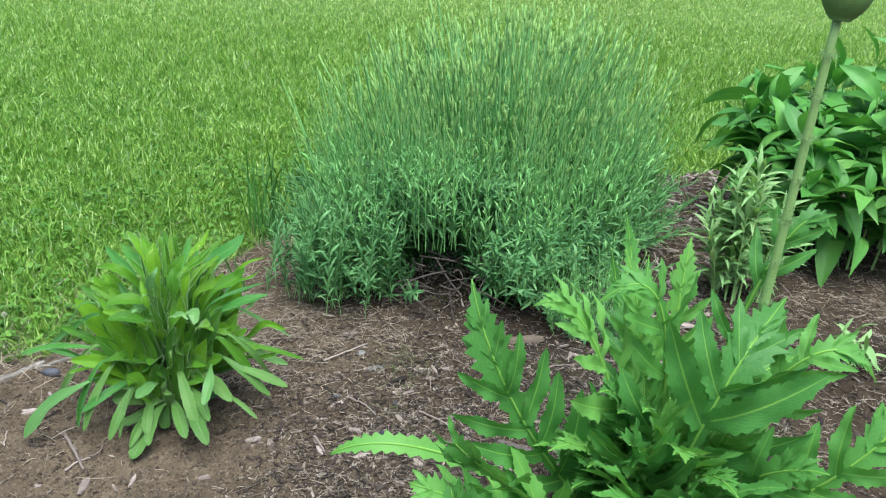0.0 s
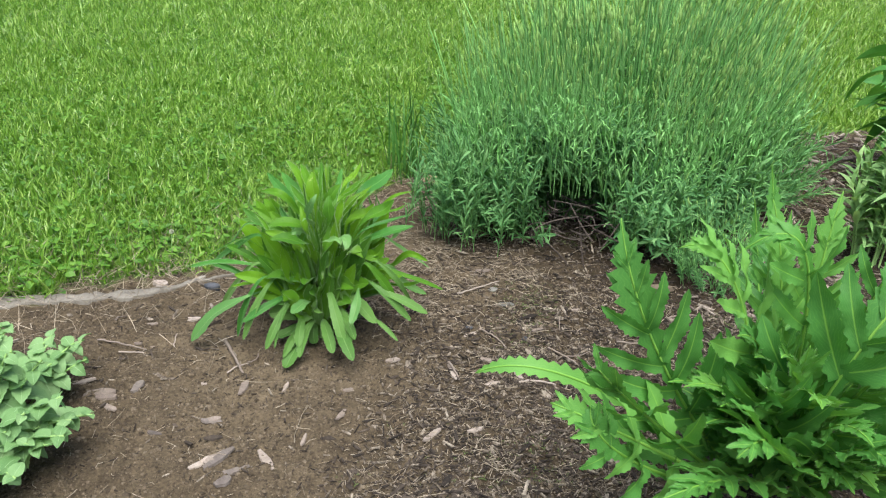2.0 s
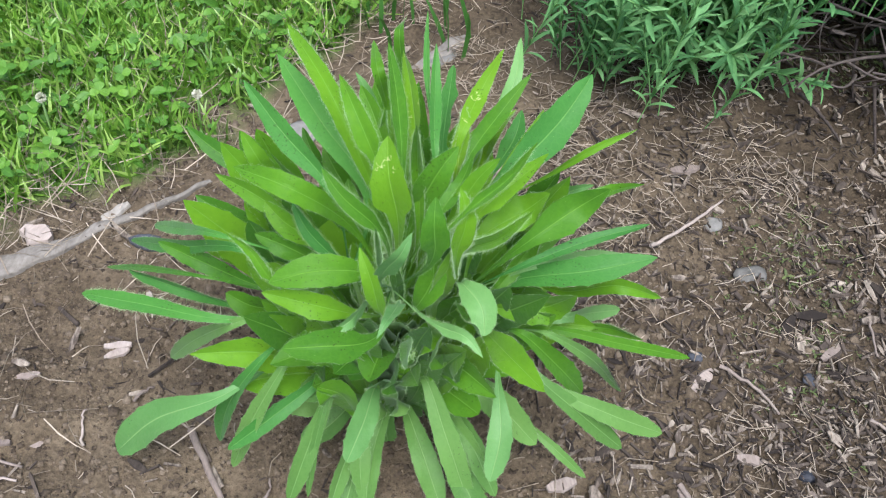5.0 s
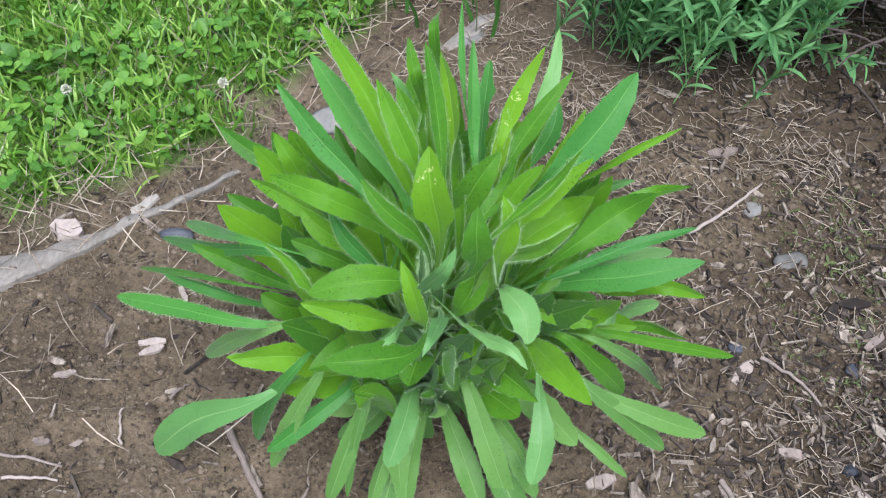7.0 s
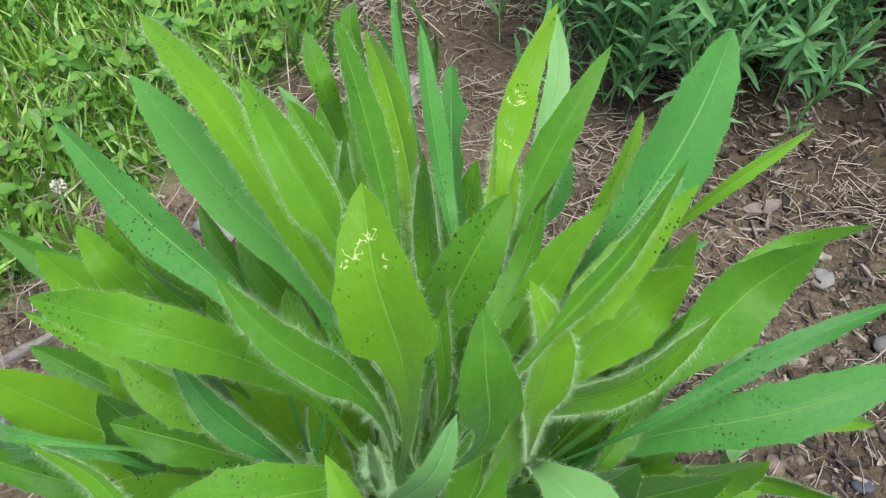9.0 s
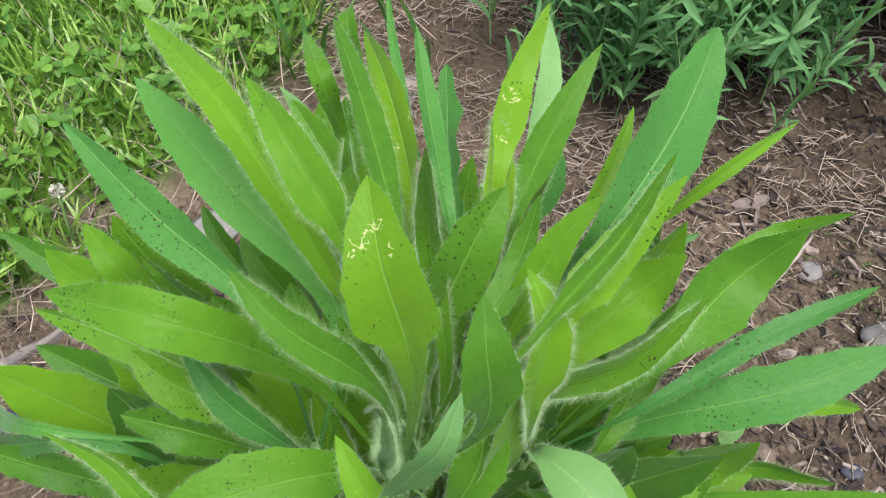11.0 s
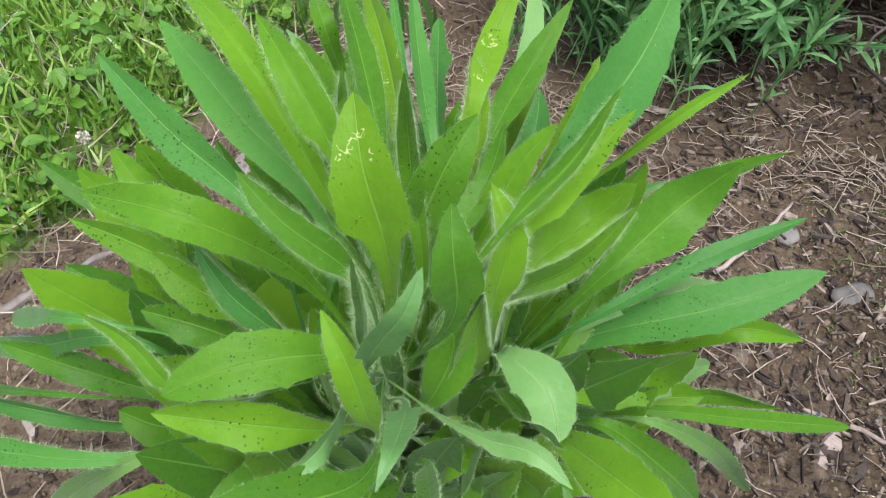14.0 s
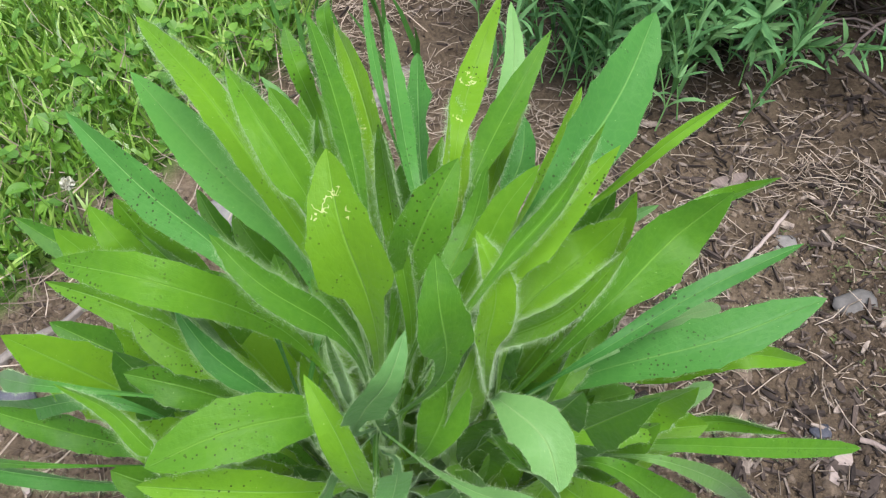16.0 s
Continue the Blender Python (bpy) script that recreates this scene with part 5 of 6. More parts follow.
leafy_clump("leafy_clump", 1.27, 2.10, 0.50, 0.40, 0.51, 54, 15, 0.17, 0.056, GLOSSY, "dense clump with glossy dark green lance-shaped leaves", "plant", 21)
leafy_clump("young_weed", 0.80, 1.68, 0.12, 0.10, 0.33, 24, 18, 0.085, 0.015, WEED, "pale sage-green upright young plant in mulch", "plant", 22, 200, 0.55)
leafy_clump("small_seedling", 1.02, 1.40, 0.10, 0.08, 0.11, 6, 6, 0.075, 0.016, WEED, "small pale yellow-green seedling", "plant", 23, 60)


# ---- mint-like clump with round leaves ----
def mint_leaf(seed, length):
    r = np.random.default_rng(seed)
    n = 13
    c = bezier([(0, 0, 0), (length * 0.5, 0, length * 0.15), (length, 0, -0.22 * length)], n)
    s = np.linspace(0, 1, n)
    half = length * 0.42 * np.maximum(np.sin(np.pi * s ** 0.62) ** 0.8, 0.1 * (1 - s) + 0.01)
    teeth = 1 + 0.13 * (np.arange(n) % 2)
    return blade(c, half, (0, 0, 1), 4, r.uniform(0.15, 0.35), length * 0.02, 2, r.normal(0, 0.15), 0.05, 0, (teeth, teeth))


def mint_clump(x0, y0):
    r = np.random.default_rng(31)
    ob = thing("mint_clump", x0, y0, float(height(x0, y0)), "low clump of pale green round-leaved mint", "herb")
    variants = [mint_leaf(300 + k, r.uniform(0.034, 0.046)) for k in range(6)]
    shared, placed = [mesh("leaf", g, MINT) for g in variants], []
    for k in range(72):
        a, q = r.uniform(0, 2 * np.pi), np.sqrt(r.uniform(0, 1))
        foot = np.array([0.12 * q * np.cos(a), 0.12 * q * np.sin(a), 0])
        head = np.array([0.26 * q * np.cos(a), 0.25 * q * np.sin(a), 0.145 * (1 - 0.55 * q ** 2) * r.uniform(0.7, 1.2)])
        c = bezier([foot, foot * 0.6 + head * 0.4 + np.array([0, 0, 0.03]), head], 8)
        part("stem", tube(c, 0.0018, 5), STALK, ob)
        for i in range(5):
            f = 0.4 + 0.6 * (i + 0.6) / 5
            p = [np.interp(f, np.linspace(0, 1, 8), c[:, d]) for d in range(3)]
            for turn in (0, np.pi):
                m = aim(p, i * 1.57 + turn + k, r.uniform(-0.75, 0.05) + 0.11 * i, r.normal(0, 0.3), (1.1 - 0.15 * i) * r.uniform(0.75, 1.15))
                placed.append((p[2] + 0.15 * p[0], (k + i) % 6, m))
    placed.sort(key=lambda e: -e[0])
    for _, v, m in placed[:300]:
        seat(part("leaf", shared[v], None, ob), m)
    part("inner_leaves", join([scatter(g, np.array([np.array(m) for _, v, m in placed[300:] if v == n])) for n, g in enumerate(variants)]), MINT, ob)["kind"] = "stuff"
    return ob


mint_clump(-0.835, 0.690)

# ---- lawn ----
def grass_blade(seed, seg):
    """A blade of unit height, bent over to one side."""
    r = np.random.default_rng(seed)
    lean = r.uniform(0.1, 0.75)
    c = bezier([(0, 0, 0), (lean * 0.15, 0, 0.6), (lean, r.normal(0, 0.08), 1.0 - lean * 0.35)], seg + 1)
    half = 0.028 * np.array([0.8, 1.0, 0.7, 0.05] if seg == 3 else [0.9, 1.0, 0.05])
    return blade(c, half, (-1, 0, 0.3), 1, 0.0, 0.0, 1.0, r.normal(0, 0.5))


def sow(n, x_range, y_range, keep, seed):
    r = np.random.default_rng(seed)
    x, y = r.uniform(*x_range, n), r.uniform(*y_range, n)
    ok = keep(x, y, r)
    return x[ok], y[ok], r


def full_sward(x, y, r):
    """Where single blades stand; they thin out towards the sides into plain turf."""
    return np.abs(x + 0.1) < 0.75 + 0.62 * (y + 0.2) + r.exponential(0.4, len(x))


def build_lawn():
    near, far = [grass_blade(600 + k, 3) for k in range(9)], [grass_blade(640 + k, 2) for k in range(6)]
    grown = lambda x, y, r: (lawn(x, y) > r.uniform(0.25, 0.9, len(x))) & full_sward(x, y, r)
    fringe = lambda x, y, r: grown(x, y, r) & (np.abs(y - lawn_edge(x)) < 0.55)
    thinning = lambda x, y, r: grown(x, y, r) & (r.random(len(x)) < np.clip((7.2 - y) / 3.2, 0, 1))
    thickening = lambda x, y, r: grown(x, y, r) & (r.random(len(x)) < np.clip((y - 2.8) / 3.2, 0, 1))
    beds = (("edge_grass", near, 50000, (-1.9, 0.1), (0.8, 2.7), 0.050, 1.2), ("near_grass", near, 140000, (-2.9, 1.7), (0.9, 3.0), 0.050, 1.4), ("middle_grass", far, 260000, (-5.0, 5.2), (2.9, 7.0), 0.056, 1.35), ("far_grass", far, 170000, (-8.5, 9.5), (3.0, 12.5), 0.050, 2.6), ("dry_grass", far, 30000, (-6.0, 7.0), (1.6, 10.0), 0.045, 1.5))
    for k, (name, variants, n, xr, yr, tall, wide) in enumerate(beds):
        x, y, r = sow(n, xr, yr, {"edge_grass": fringe, "middle_grass": thinning, "far_grass": thickening}.get(name, grown), 50 + k)
        clump = bumps(x, y, 7, 21) * 0.5 + bumps(x, y, 1.3, 22) * 0.5
        h = tall * r.uniform(0.45, 1.2, len(x)) * (0.7 + 0.6 * clump)
        w = tall * wide * r.uniform(0.7, 1.2, len(x))
        m = matrices(np.stack([x, y, height(x, y) - 0.002], 1), r.uniform(0, 6.28, len(x)), np.abs(r.normal(0, 0.75, len(x))), r.uniform(0, 6.28, len(x)), np.stack([h * 1.0, w, h], 1))
        g = join([scatter(b, m[i::len(variants)]) for i, b in enumerate(variants)])
        thing(name, 0, 0, 0, "yellowing blades in the mown lawn" if name == "dry_grass" else "bright green mown lawn grass", "grass", "", "stuff", g, {"dry_grass": DRY_GRASS, "far_grass": HAZE_GRASS}.get(name, GRASS))
    # dead straw between the living blades, thickest along the bed
    x, y, r = sow(30000, (-1.8, 0.3), (0.9, 2.8), lambda x, y, r: (np.abs(y - lawn_edge(x) - 0.06) < r.exponential(0.16, len(x))), 61)
    m = matrices(np.stack([x, y, height(x, y) + r.uniform(0, 0.012, len(x))], 1), r.uniform(0, 6.28, len(x)), r.uniform(0.9, 1.6, len(x)), r.uniform(0, 6.28, len(x)), np.stack([np.full(len(x), 0.05), np.full(len(x), 0.022), r.uniform(0.03, 0.08, len(x))], 1))
    thing("dead_grass", 0, 0, 0, "dry straw-coloured dead grass at the lawn edge", "straw", "", "stuff", scatter(grass_blade(690, 3), m), STRAW)


def clover_leaf(seed):
    """Three round leaflets on a thin stalk of unit height."""
    r = np.random.default_rng(seed)
    top = np.array([r.normal(0, 0.15), r.normal(0, 0.15), 1.0])
    geos = [tube(bezier([(0, 0, 0), (top[0] * 0.2, top[1] * 0.2, 0.5), top], 5), 0.016, 4, 0, False)]
    for k in range(3):
        n = 5
        c = bezier([(0, 0, 0), (0.14, 0, 0.03), (0.29, 0, r.uniform(-0.06, 0.05))], n)
        lf = blade(c, 0.15 * np.array([0.15, 0.75, 1.0, 0.95, 0.35]), (0, 0, 1), 2, r.uniform(0.05, 0.4))
        geos.append(lf.moved(np.array(Matrix.Translation(Vector(top)) @ Matrix.Rotation(k * 2.094 + seed, 4, "Z") @ Matrix.Rotation(r.uniform(-0.25, 0.15), 4, "Y"))))
    return join(geos)


def build_clover():
    variants = [clover_leaf(700 + k) for k in range(8)]
    patch = lambda x, y, r: (lawn(x, y) > r.uniform(0.2, 0.8, len(x))) & (bumps(x, y, 3.2, 31) * 0.6 + bumps(x, y, 9, 32) * 0.4 > 0.46 + 0.22 * np.clip((y - lawn_edge(x)) / 0.8, 0, 2.0)) & (y < lawn_edge(x) + 1.3)
    x, y, r = sow(7000, (-2.0, 0.2), (0.9, 3.0), patch, 71)
    m = matrices(np.stack([x, y, height(x, y)], 1), r.uniform(0, 6.28, len(x)), np.abs(r.normal(0, 0.25, len(x))), r.uniform(0, 6.28, len(x)), r.uniform(0.018, 0.038, len(x)))
    thing("clover_patch", 0, 0, 0, "green clover leaves growing through the lawn edge", "clover", "", "stuff", join([scatter(g, m[k::8]) for k, g in enumerate(variants)]), CLOVER)


def build_weeds():
    """Small broad leaves of weeds that lie every way between the grass blades."""
    variants = []
    for k in range(6):
        r = np.random.default_rng(730 + k)
        c = bezier([(0, 0, 0), (0.5, r.normal(0, 0.1), 0.2), (1.0, 0, r.uniform(-0.2, 0.2))], 5)
        variants.append(blade(c, r.uniform(0.16, 0.34) * np.array([0.2, 0.8, 1.0, 0.75, 0.08]), (0, 0, 1), 2, r.uniform(0.1, 0.5), 0.0, 1.0, r.normal(0, 0.4)))
    x, y, r = sow(22000, (-2.2, 0.4), (0.9, 3.4), lambda x, y, r: (lawn(x, y) > r.uniform(0.2, 0.8, len(x))) & full_sward(x, y, r) & (r.random(len(x)) < np.clip(1.25 - (y - lawn_edge(x)) / 1.5, 0.1, 1)), 75)
    n = len(x)
    m = matrices(np.stack([x, y, height(x, y) + r.uniform(0.004, 0.034, n)], 1), r.uniform(0, 6.28, n), np.abs(r.normal(0, 0.6, n)), r.uniform(0, 6.28, n), r.uniform(0.010, 0.024, n))
    thing("lawn_weeds", 0, 0, 0, "small broad weed leaves mixed through the lawn grass", "weeds", "", "stuff", join([scatter(g, m[k::6]) for k, g in enumerate(variants)]), CLOVER)


def clover_flower(x, y):
    r = np.random.default_rng(int(abs(x * 1000)))
    ob = thing("clover_flower", x, y, float(height(x, y)), "small white clover flower head on the lawn edge", "flower", "clover flowers")
    stalk = part("stalk", tube(bezier([(0, 0, 0), (0.003, 0, 0.03), (0.006, 0.002, 0.056)], 6), 0.0013, 5), STALK, ob)
    petals = []
    for k in range(46):
        a, e = k * 2.4, np.arccos(1 - 1.6 * (k + 0.5) / 46)
        d = np.array([np.sin(e) * np.cos(a), np.sin(e) * np.sin(a), np.cos(e)])
        p = np.array([0.006, 0.002, 0.060])
        c = bezier([p + d * 0.0015, p + d * 0.0045 + r.normal(0, 0.0006, 3), p + d * 0.006], 4)
        petals.append(blade(c, 0.0017 * np.array([0.6, 1, 0.9, 0.2]), np.cross(d, r.normal(0, 1, 3)), 2, 0.4))
    part("petals", join(petals), PETAL, stalk, "white petals")


def grass_tuft(x0, y0, n, tall, label, seed):
    r = np.random.default_rng(seed)
    ob = thing("grass_tuft", x0, y0, float(height(x0, y0)), label, "grass")
    shared = [mesh("blade", grass_blade(seed + k, 3), DARK_GRASS) for k in range(6)]
    for k in range(n):
        h = tall * r.uniform(0.55, 1.1)
        p = np.array([[r.normal(0, 0.025), r.normal(0, 0.025), 0]])
        seat(part("blade", shared[k % 6], None, ob), matrices(p, np.array([r.uniform(0, 6.28)]), np.abs(np.array([r.normal(0, 0.16)])), np.array([r.uniform(0, 6.28)]), np.array([[h * 0.5, 0.10, h]]))[0])


build_lawn()
build_clover()
build_weeds()
for x, y in ((-0.645, 1.40), (-0.80, 1.36)):
    clover_flower(x, y)
grass_tuft(-0.385, 1.95, 34, 0.33, "tall dark green grass tuft beside the lavender", 810)
grass_tuft(-0.47, 1.62, 9, 0.13, "sparse tuft of longer grass at the bed edge", 820)
grass_tuft(-0.40, 1.60, 6, 0.15, "sparse tuft of longer grass at the bed edge", 830)


# ---- edging strip ----
def edging():
    pts = np.array([(-1.55, 0.80), (-1.22, 0.98), (-0.97, 1.115), (-0.80, 1.165), (-0.70, 1.245), (-0.615, 1.325), (-0.53, 1.43), (-0.40, 1.565), (-0.30, 1.70)])
    s = np.linspace(0, len(pts) - 1, 220)
    c = np.stack([np.interp(s, np.arange(len(pts)), pts[:, 0]), np.interp(s, np.arange(len(pts)), pts[:, 1])], 1)
    k = np.ones(25) / 25
    pad = np.pad(c, ((12, 12), (0, 0)), mode="edge")
    c = np.stack([np.convolve(pad[:, 0], k, "valid"), np.convolve(pad[:, 1], k, "valid")], 1)
    wide = np.interp(s, [0, 2, 3, 4, 5, 6.0, 6.8, 7.2, 8], [0.020, 0.020, 0.016, 0.005, 0.0025, 0.005, 0.008, 0.011, 0.005]) * (0.6 + 0.7 * bumps(s * 5, s * 0, 1.0, 41))
    rise = np.interp(s, [0, 3.2, 4.2, 4.9, 5.3, 5.6, 6.1, 6.5, 6.8, 7.2, 7.6, 8], [0.003, 0.003, 0.002, 0.001, -0.012, -0.012, 0.004, -0.010, -0.002, 0.006, -0.012, -0.015])
    z = height(c[:, 0], c[:, 1]) * 0.5 + rise
    tan = np.gradient(c, axis=0)
    tan /= np.linalg.norm(tan, axis=1)[:, None]
    nor = np.stack([-tan[:, 1], tan[:, 0]], 1)
    ring = [(-1, -0.03), (-1, 0.0), (-0.9, 0.002), (0, 0.0022), (0.9, 0.002), (1, 0.0), (1, -0.03)]
    n, m = len(c), len(ring)
    wob = 0.003 * (bumps(s * 9, s * 0 + 3, 1.0, 42) - 0.5)
    v = np.stack([np.concatenate([c + nor * (wide * a)[:, None] + nor * wob[:, None], (z + b)[:, None]], 1) for a, b in ring], 1).reshape(-1, 3)
    i, j = np.meshgrid(np.arange(n - 1), np.arange(m - 1), indexing="ij")
    q = np.stack([i * m + j, i * m + j + 1, (i + 1) * m + j + 1, (i + 1) * m + j], -1).reshape(-1, 4)
    thing("edging_strip", 0, 0, 0, "weathered grey-brown curved edging strip half sunk in soil", "edging", "", "structure", Geo(v, q), EDGING)


edging()


# ---- mulch, twigs, stones ----
def sliver(seed, jag=0.25, n=5):
    """A splintered flat chip of unit length."""
    r = np.random.default_rng(seed)
    xs = np.linspace(-0.5, 0.5, n)
    w = 0.5 * np.interp(xs, [-0.5, -0.25, 0, 0.25, 0.5], [0.45, 0.95, 1.0, 0.9, 0.4]) * r.uniform(1 - jag, 1 + jag, n)
    w2 = 0.5 * np.interp(xs, [-0.5, -0.25, 0, 0.25, 0.5], [0.5, 0.9, 1.0, 0.95, 0.3]) * r.uniform(1 - jag, 1 + jag, n)
    top = r.uniform(0.3, 0.55, n)
    v = np.concatenate([np.stack([xs + r.normal(0, 0.02, n), -w, -top], 1), np.stack([xs + r.normal(0, 0.03, n), w2, -top], 1), np.stack([xs, w2 * 0.8, top], 1), np.stack([xs, -w * 0.8, top], 1)])
    q = []
    for i in range(n - 1):
        for a in range(4):
            b = (a + 1) % 4
            q.append([a * n + i, b * n + i, b * n + i + 1, a * n + i + 1])
    q += [[0, n, 2 * n, 3 * n], [n - 1, 4 * n - 1, 3 * n - 1, 2 * n - 1]]
    return Geo(v, np.array(q)[:, ::-1])


def pebble(seed, rough=0.22):
    """A rounded irregular stone of unit size."""
    r = np.random.default_rng(seed)
    bm = bmesh.new()
    bmesh.ops.create_icosphere(bm, subdivisions=2, radius=0.5)
    v = np.array([p.co[:] for p in bm.verts])
    t = np.array([[p.index for p in f.verts] for f in bm.faces])
    bm.free()
    ph = r.uniform(0, 6, 6)
    d = 1 + rough * (np.sin(v[:, 0] * 7 + ph[0]) + np.sin(v[:, 1] * 8 + ph[1]) + np.sin(v[:, 2] * 6 + ph[2])) / 2 + r.normal(0, 0.03, len(v))
    return Geo(v * d[:, None] * np.array([1.0, r.uniform(0.6, 0.9), r.uniform(0.4, 0.7)]), None, t)


def bare(x, y, r):
    return (lawn(x, y) < r.uniform(0.2, 0.8, len(x)))


def build_mulch():
    slivers = [sliver(850 + k, 0.25, 3 if k < 3 else 2) for k in range(10)]
    chippy = lambda x, y: np.clip((x + 0.30) / 0.35 + (bumps(x, y, 3, 51) - 0.5) * 1.6, 0.045, 1.0)
    open_soil = lambda x, y, r: bare(x, y, r) & (((x - 0.24) / 0.38) ** 2 + ((y - 2.05) / 0.33) ** 2 > 1) & (r.random(len(x)) < chippy(x, y) * np.clip(np.hypot((x - 0.27) / 0.36, (y - 1.58) / 0.28) - 0.15, 0.3, 1))
    spots = [sow(70000, (-0.85, 0.75), (0.65, 1.75), open_soil, 81), sow(60000, (-1.2, 2.0), (0.55, 3.2), open_soil, 85)]
    x, y, r = np.concatenate([p[0] for p in spots]), np.concatenate([p[1] for p in spots]), spots[0][2]
    n = len(x)
    ln = 0.003 + r.gamma(1.2, 0.0046, n)
    m = matrices(np.stack([x, y, height(x, y) + r.uniform(0, 0.004, n)], 1), r.uniform(0, 6.28, n), np.abs(r.normal(0, 0.3, n)), r.uniform(0, 6.28, n), np.stack([ln, ln * r.uniform(0.14, 0.5, n), 0.0009 + ln * 0.08], 1))
    thing("bark_mulch", 0, 0, 0, "dark brown shredded bark mulch over soil", "mulch", "", "stuff", join([scatter(g, m[k::10]) for k, g in enumerate(slivers)]), CHIP, False)
    beds = [sow(56000, (-0.95, 0.25), (0.60, 1.45), bare, 82), sow(16000, (-1.2, 1.3), (0.55, 2.2), bare, 86)]
    x, y, r = np.concatenate([p[0] for p in beds]), np.concatenate([p[1] for p in beds]), beds[0][2]
    n = len(x)
    sz = 0.0010 + r.gamma(1.0, 0.0009, n)
    m = matrices(np.stack([x, y, height(x, y)], 1), r.uniform(0, 6.28, n), r.uniform(0, 0.6, n), r.uniform(0, 6.28, n), sz)
    low = []
    for k in range(6):
        ico = np.random.default_rng(k).normal(0, 1, (8, 3))
        cube = np.array([[a, b, c] for a in (-0.5, 0.5) for b in (-0.5, 0.5) for c in (-0.4, 0.4)]) + ico * 0.09
        low.append(scatter(Geo(cube, [[0, 1, 3, 2], [4, 6, 7, 5], [0, 4, 5, 1], [2, 3, 7, 6], [1, 5, 7, 3]]), m[k::6]))
    thing("soil_crumbs", 0, 0, 0, "loose brown soil crumbs", "soil", "", "stuff", join(low), GRIT, True)
    x, y, r = sow(52000, (-0.95, 1.7), (0.62, 2.7), lambda x, y, r: bare(x, y, r) & (r.random(len(x)) < (0.10 + 0.90 * (chippy(x, y) - 0.045) / 0.955) * np.clip((bumps(x, y, 16, 55) * 0.6 + bumps(x, y, 45, 56) * 0.4 - 0.30) * 3.2, 0.08, 1) * np.clip(np.hypot((x - 0.27) / 0.34, (y - 1.62) / 0.30) - 0.35, 0.12, 1)), 83)
    # dry bits gather between the lawn edge, the broad-leaved plant and the lavender
    xs, ys, _ = sow(9000, (-0.50, 0.02), (1.22, 2.0), lambda x, y, r: bare(x, y, r) & (r.random(len(x)) < np.clip((bumps(x, y, 14, 57) - 0.25) * 2.0, 0.1, 1)), 89)
    x, y = np.concatenate([x, xs]), np.concatenate([y, ys])
    n = len(x)
    out = []
    for k in range(6):
        rr = np.random.default_rng(900 + k)
        g = tube(bezier([(-0.5, 0, 0), (0, rr.normal(0, 0.12), rr.uniform(0, 0.08)), (0.5, 0, 0)], 3), 0.0125, 3, 0, False)
        mm = matrices(np.stack([x, y, height(x, y) + r.uniform(0.001, 0.006, n)], 1), r.uniform(0, 6.28, n), r.normal(0, 0.12, n), r.uniform(0, 6.28, n), np.stack([0.007 + r.gamma(1.3, 0.0085, n), np.full(n, 0.042), np.full(n, 0.036)], 1))[k::6]
        out.append(scatter(g, mm))
    # coarse pale chips on the strip between the bush and the glossy clump
    x, y, r2 = sow(2600, (0.30, 1.7), (1.35, 2.8), lambda x, y, r: open_soil(x, y, r) & (np.abs(x - 0.62 - 0.42 * (y - 1.8)) < r.normal(0.16, 0.07, len(x))), 88)
    n = len(x)
    ln = r2.uniform(0.012, 0.042, n)
    mm = matrices(np.stack([x, y, height(x, y) + r2.uniform(0.002, 0.007, n)], 1), r2.uniform(0, 6.28, n), np.abs(r2.normal(0, 0.22, n)), r2.uniform(0, 6.28, n), np.stack([ln, ln * r2.uniform(0.18, 0.45, n), 0.002 + ln * 0.08], 1))
    thing("coarse_mulch", 0, 0, 0, "coarse pale weathered wood chips beside the lavender", "mulch", "", "stuff", join([scatter(g, mm[k::10]) for k, g in enumerate(slivers)]), COARSE, False)
    thing("straw_litter", 0, 0, 0, "thin dry straw and bark fibres on the soil", "litter", "", "stuff", join(out), STRAW)


def build_moss():
    """Tiny moss sprigs and seedlings that tint the mulch towards the poppy."""
    sprig = join([blade(bezier([(0, 0, 0), (0.4 * np.cos(a), 0.4 * np.sin(a), 0.5), (np.cos(a), np.sin(a), 0.35)], 3), np.array([0.10, 0.2, 0.03]), (0, 0, 1), 1, 0.0) for a in (0.3, 2.2, 4.4)])
    x, y, r = sow(45000, (-0.25, 0.75), (0.7, 1.7), lambda x, y, r: bare(x, y, r) & (r.random(len(x)) < np.clip((bumps(x, y, 6, 91) - 0.42) * 2.4, 0, 1) * np.clip((x + 0.1) / 0.25, 0.05, 1)), 84)
    n = len(x)
    m = matrices(np.stack([x, y, height(x, y) + 0.001], 1), r.uniform(0, 6.28, n), np.abs(r.normal(0, 0.3, n)), r.uniform(0, 6.28, n), 0.0016 + r.gamma(1.2, 0.0010, n))
    thing("mulch_moss", 0, 0, 0, "tiny dull green moss sprigs growing in the mulch", "moss", "", "stuff", scatter(sprig, m), MOSS)


def wood_chip(x, y, length, wide, turn, seed, label="pale weathered wood chip lying on soil", mat=None):
    g = sliver(seed, 0.3)
    g.v *= np.array([length, wide, max(0.0035, wide * 0.3)])
    ob = thing("wood_chip", x, y, float(height(x, y)) + max(0.0035, wide * 0.3) * 0.32 + 0.001, label, "wood chip", "wood chips on the soil", "", g, mat or PALE_CHIP, False)
    ob.rotation_euler = (random.Random(seed).uniform(-0.12, 0.12), random.Random(seed + 1).uniform(-0.1, 0.1), radians(turn))


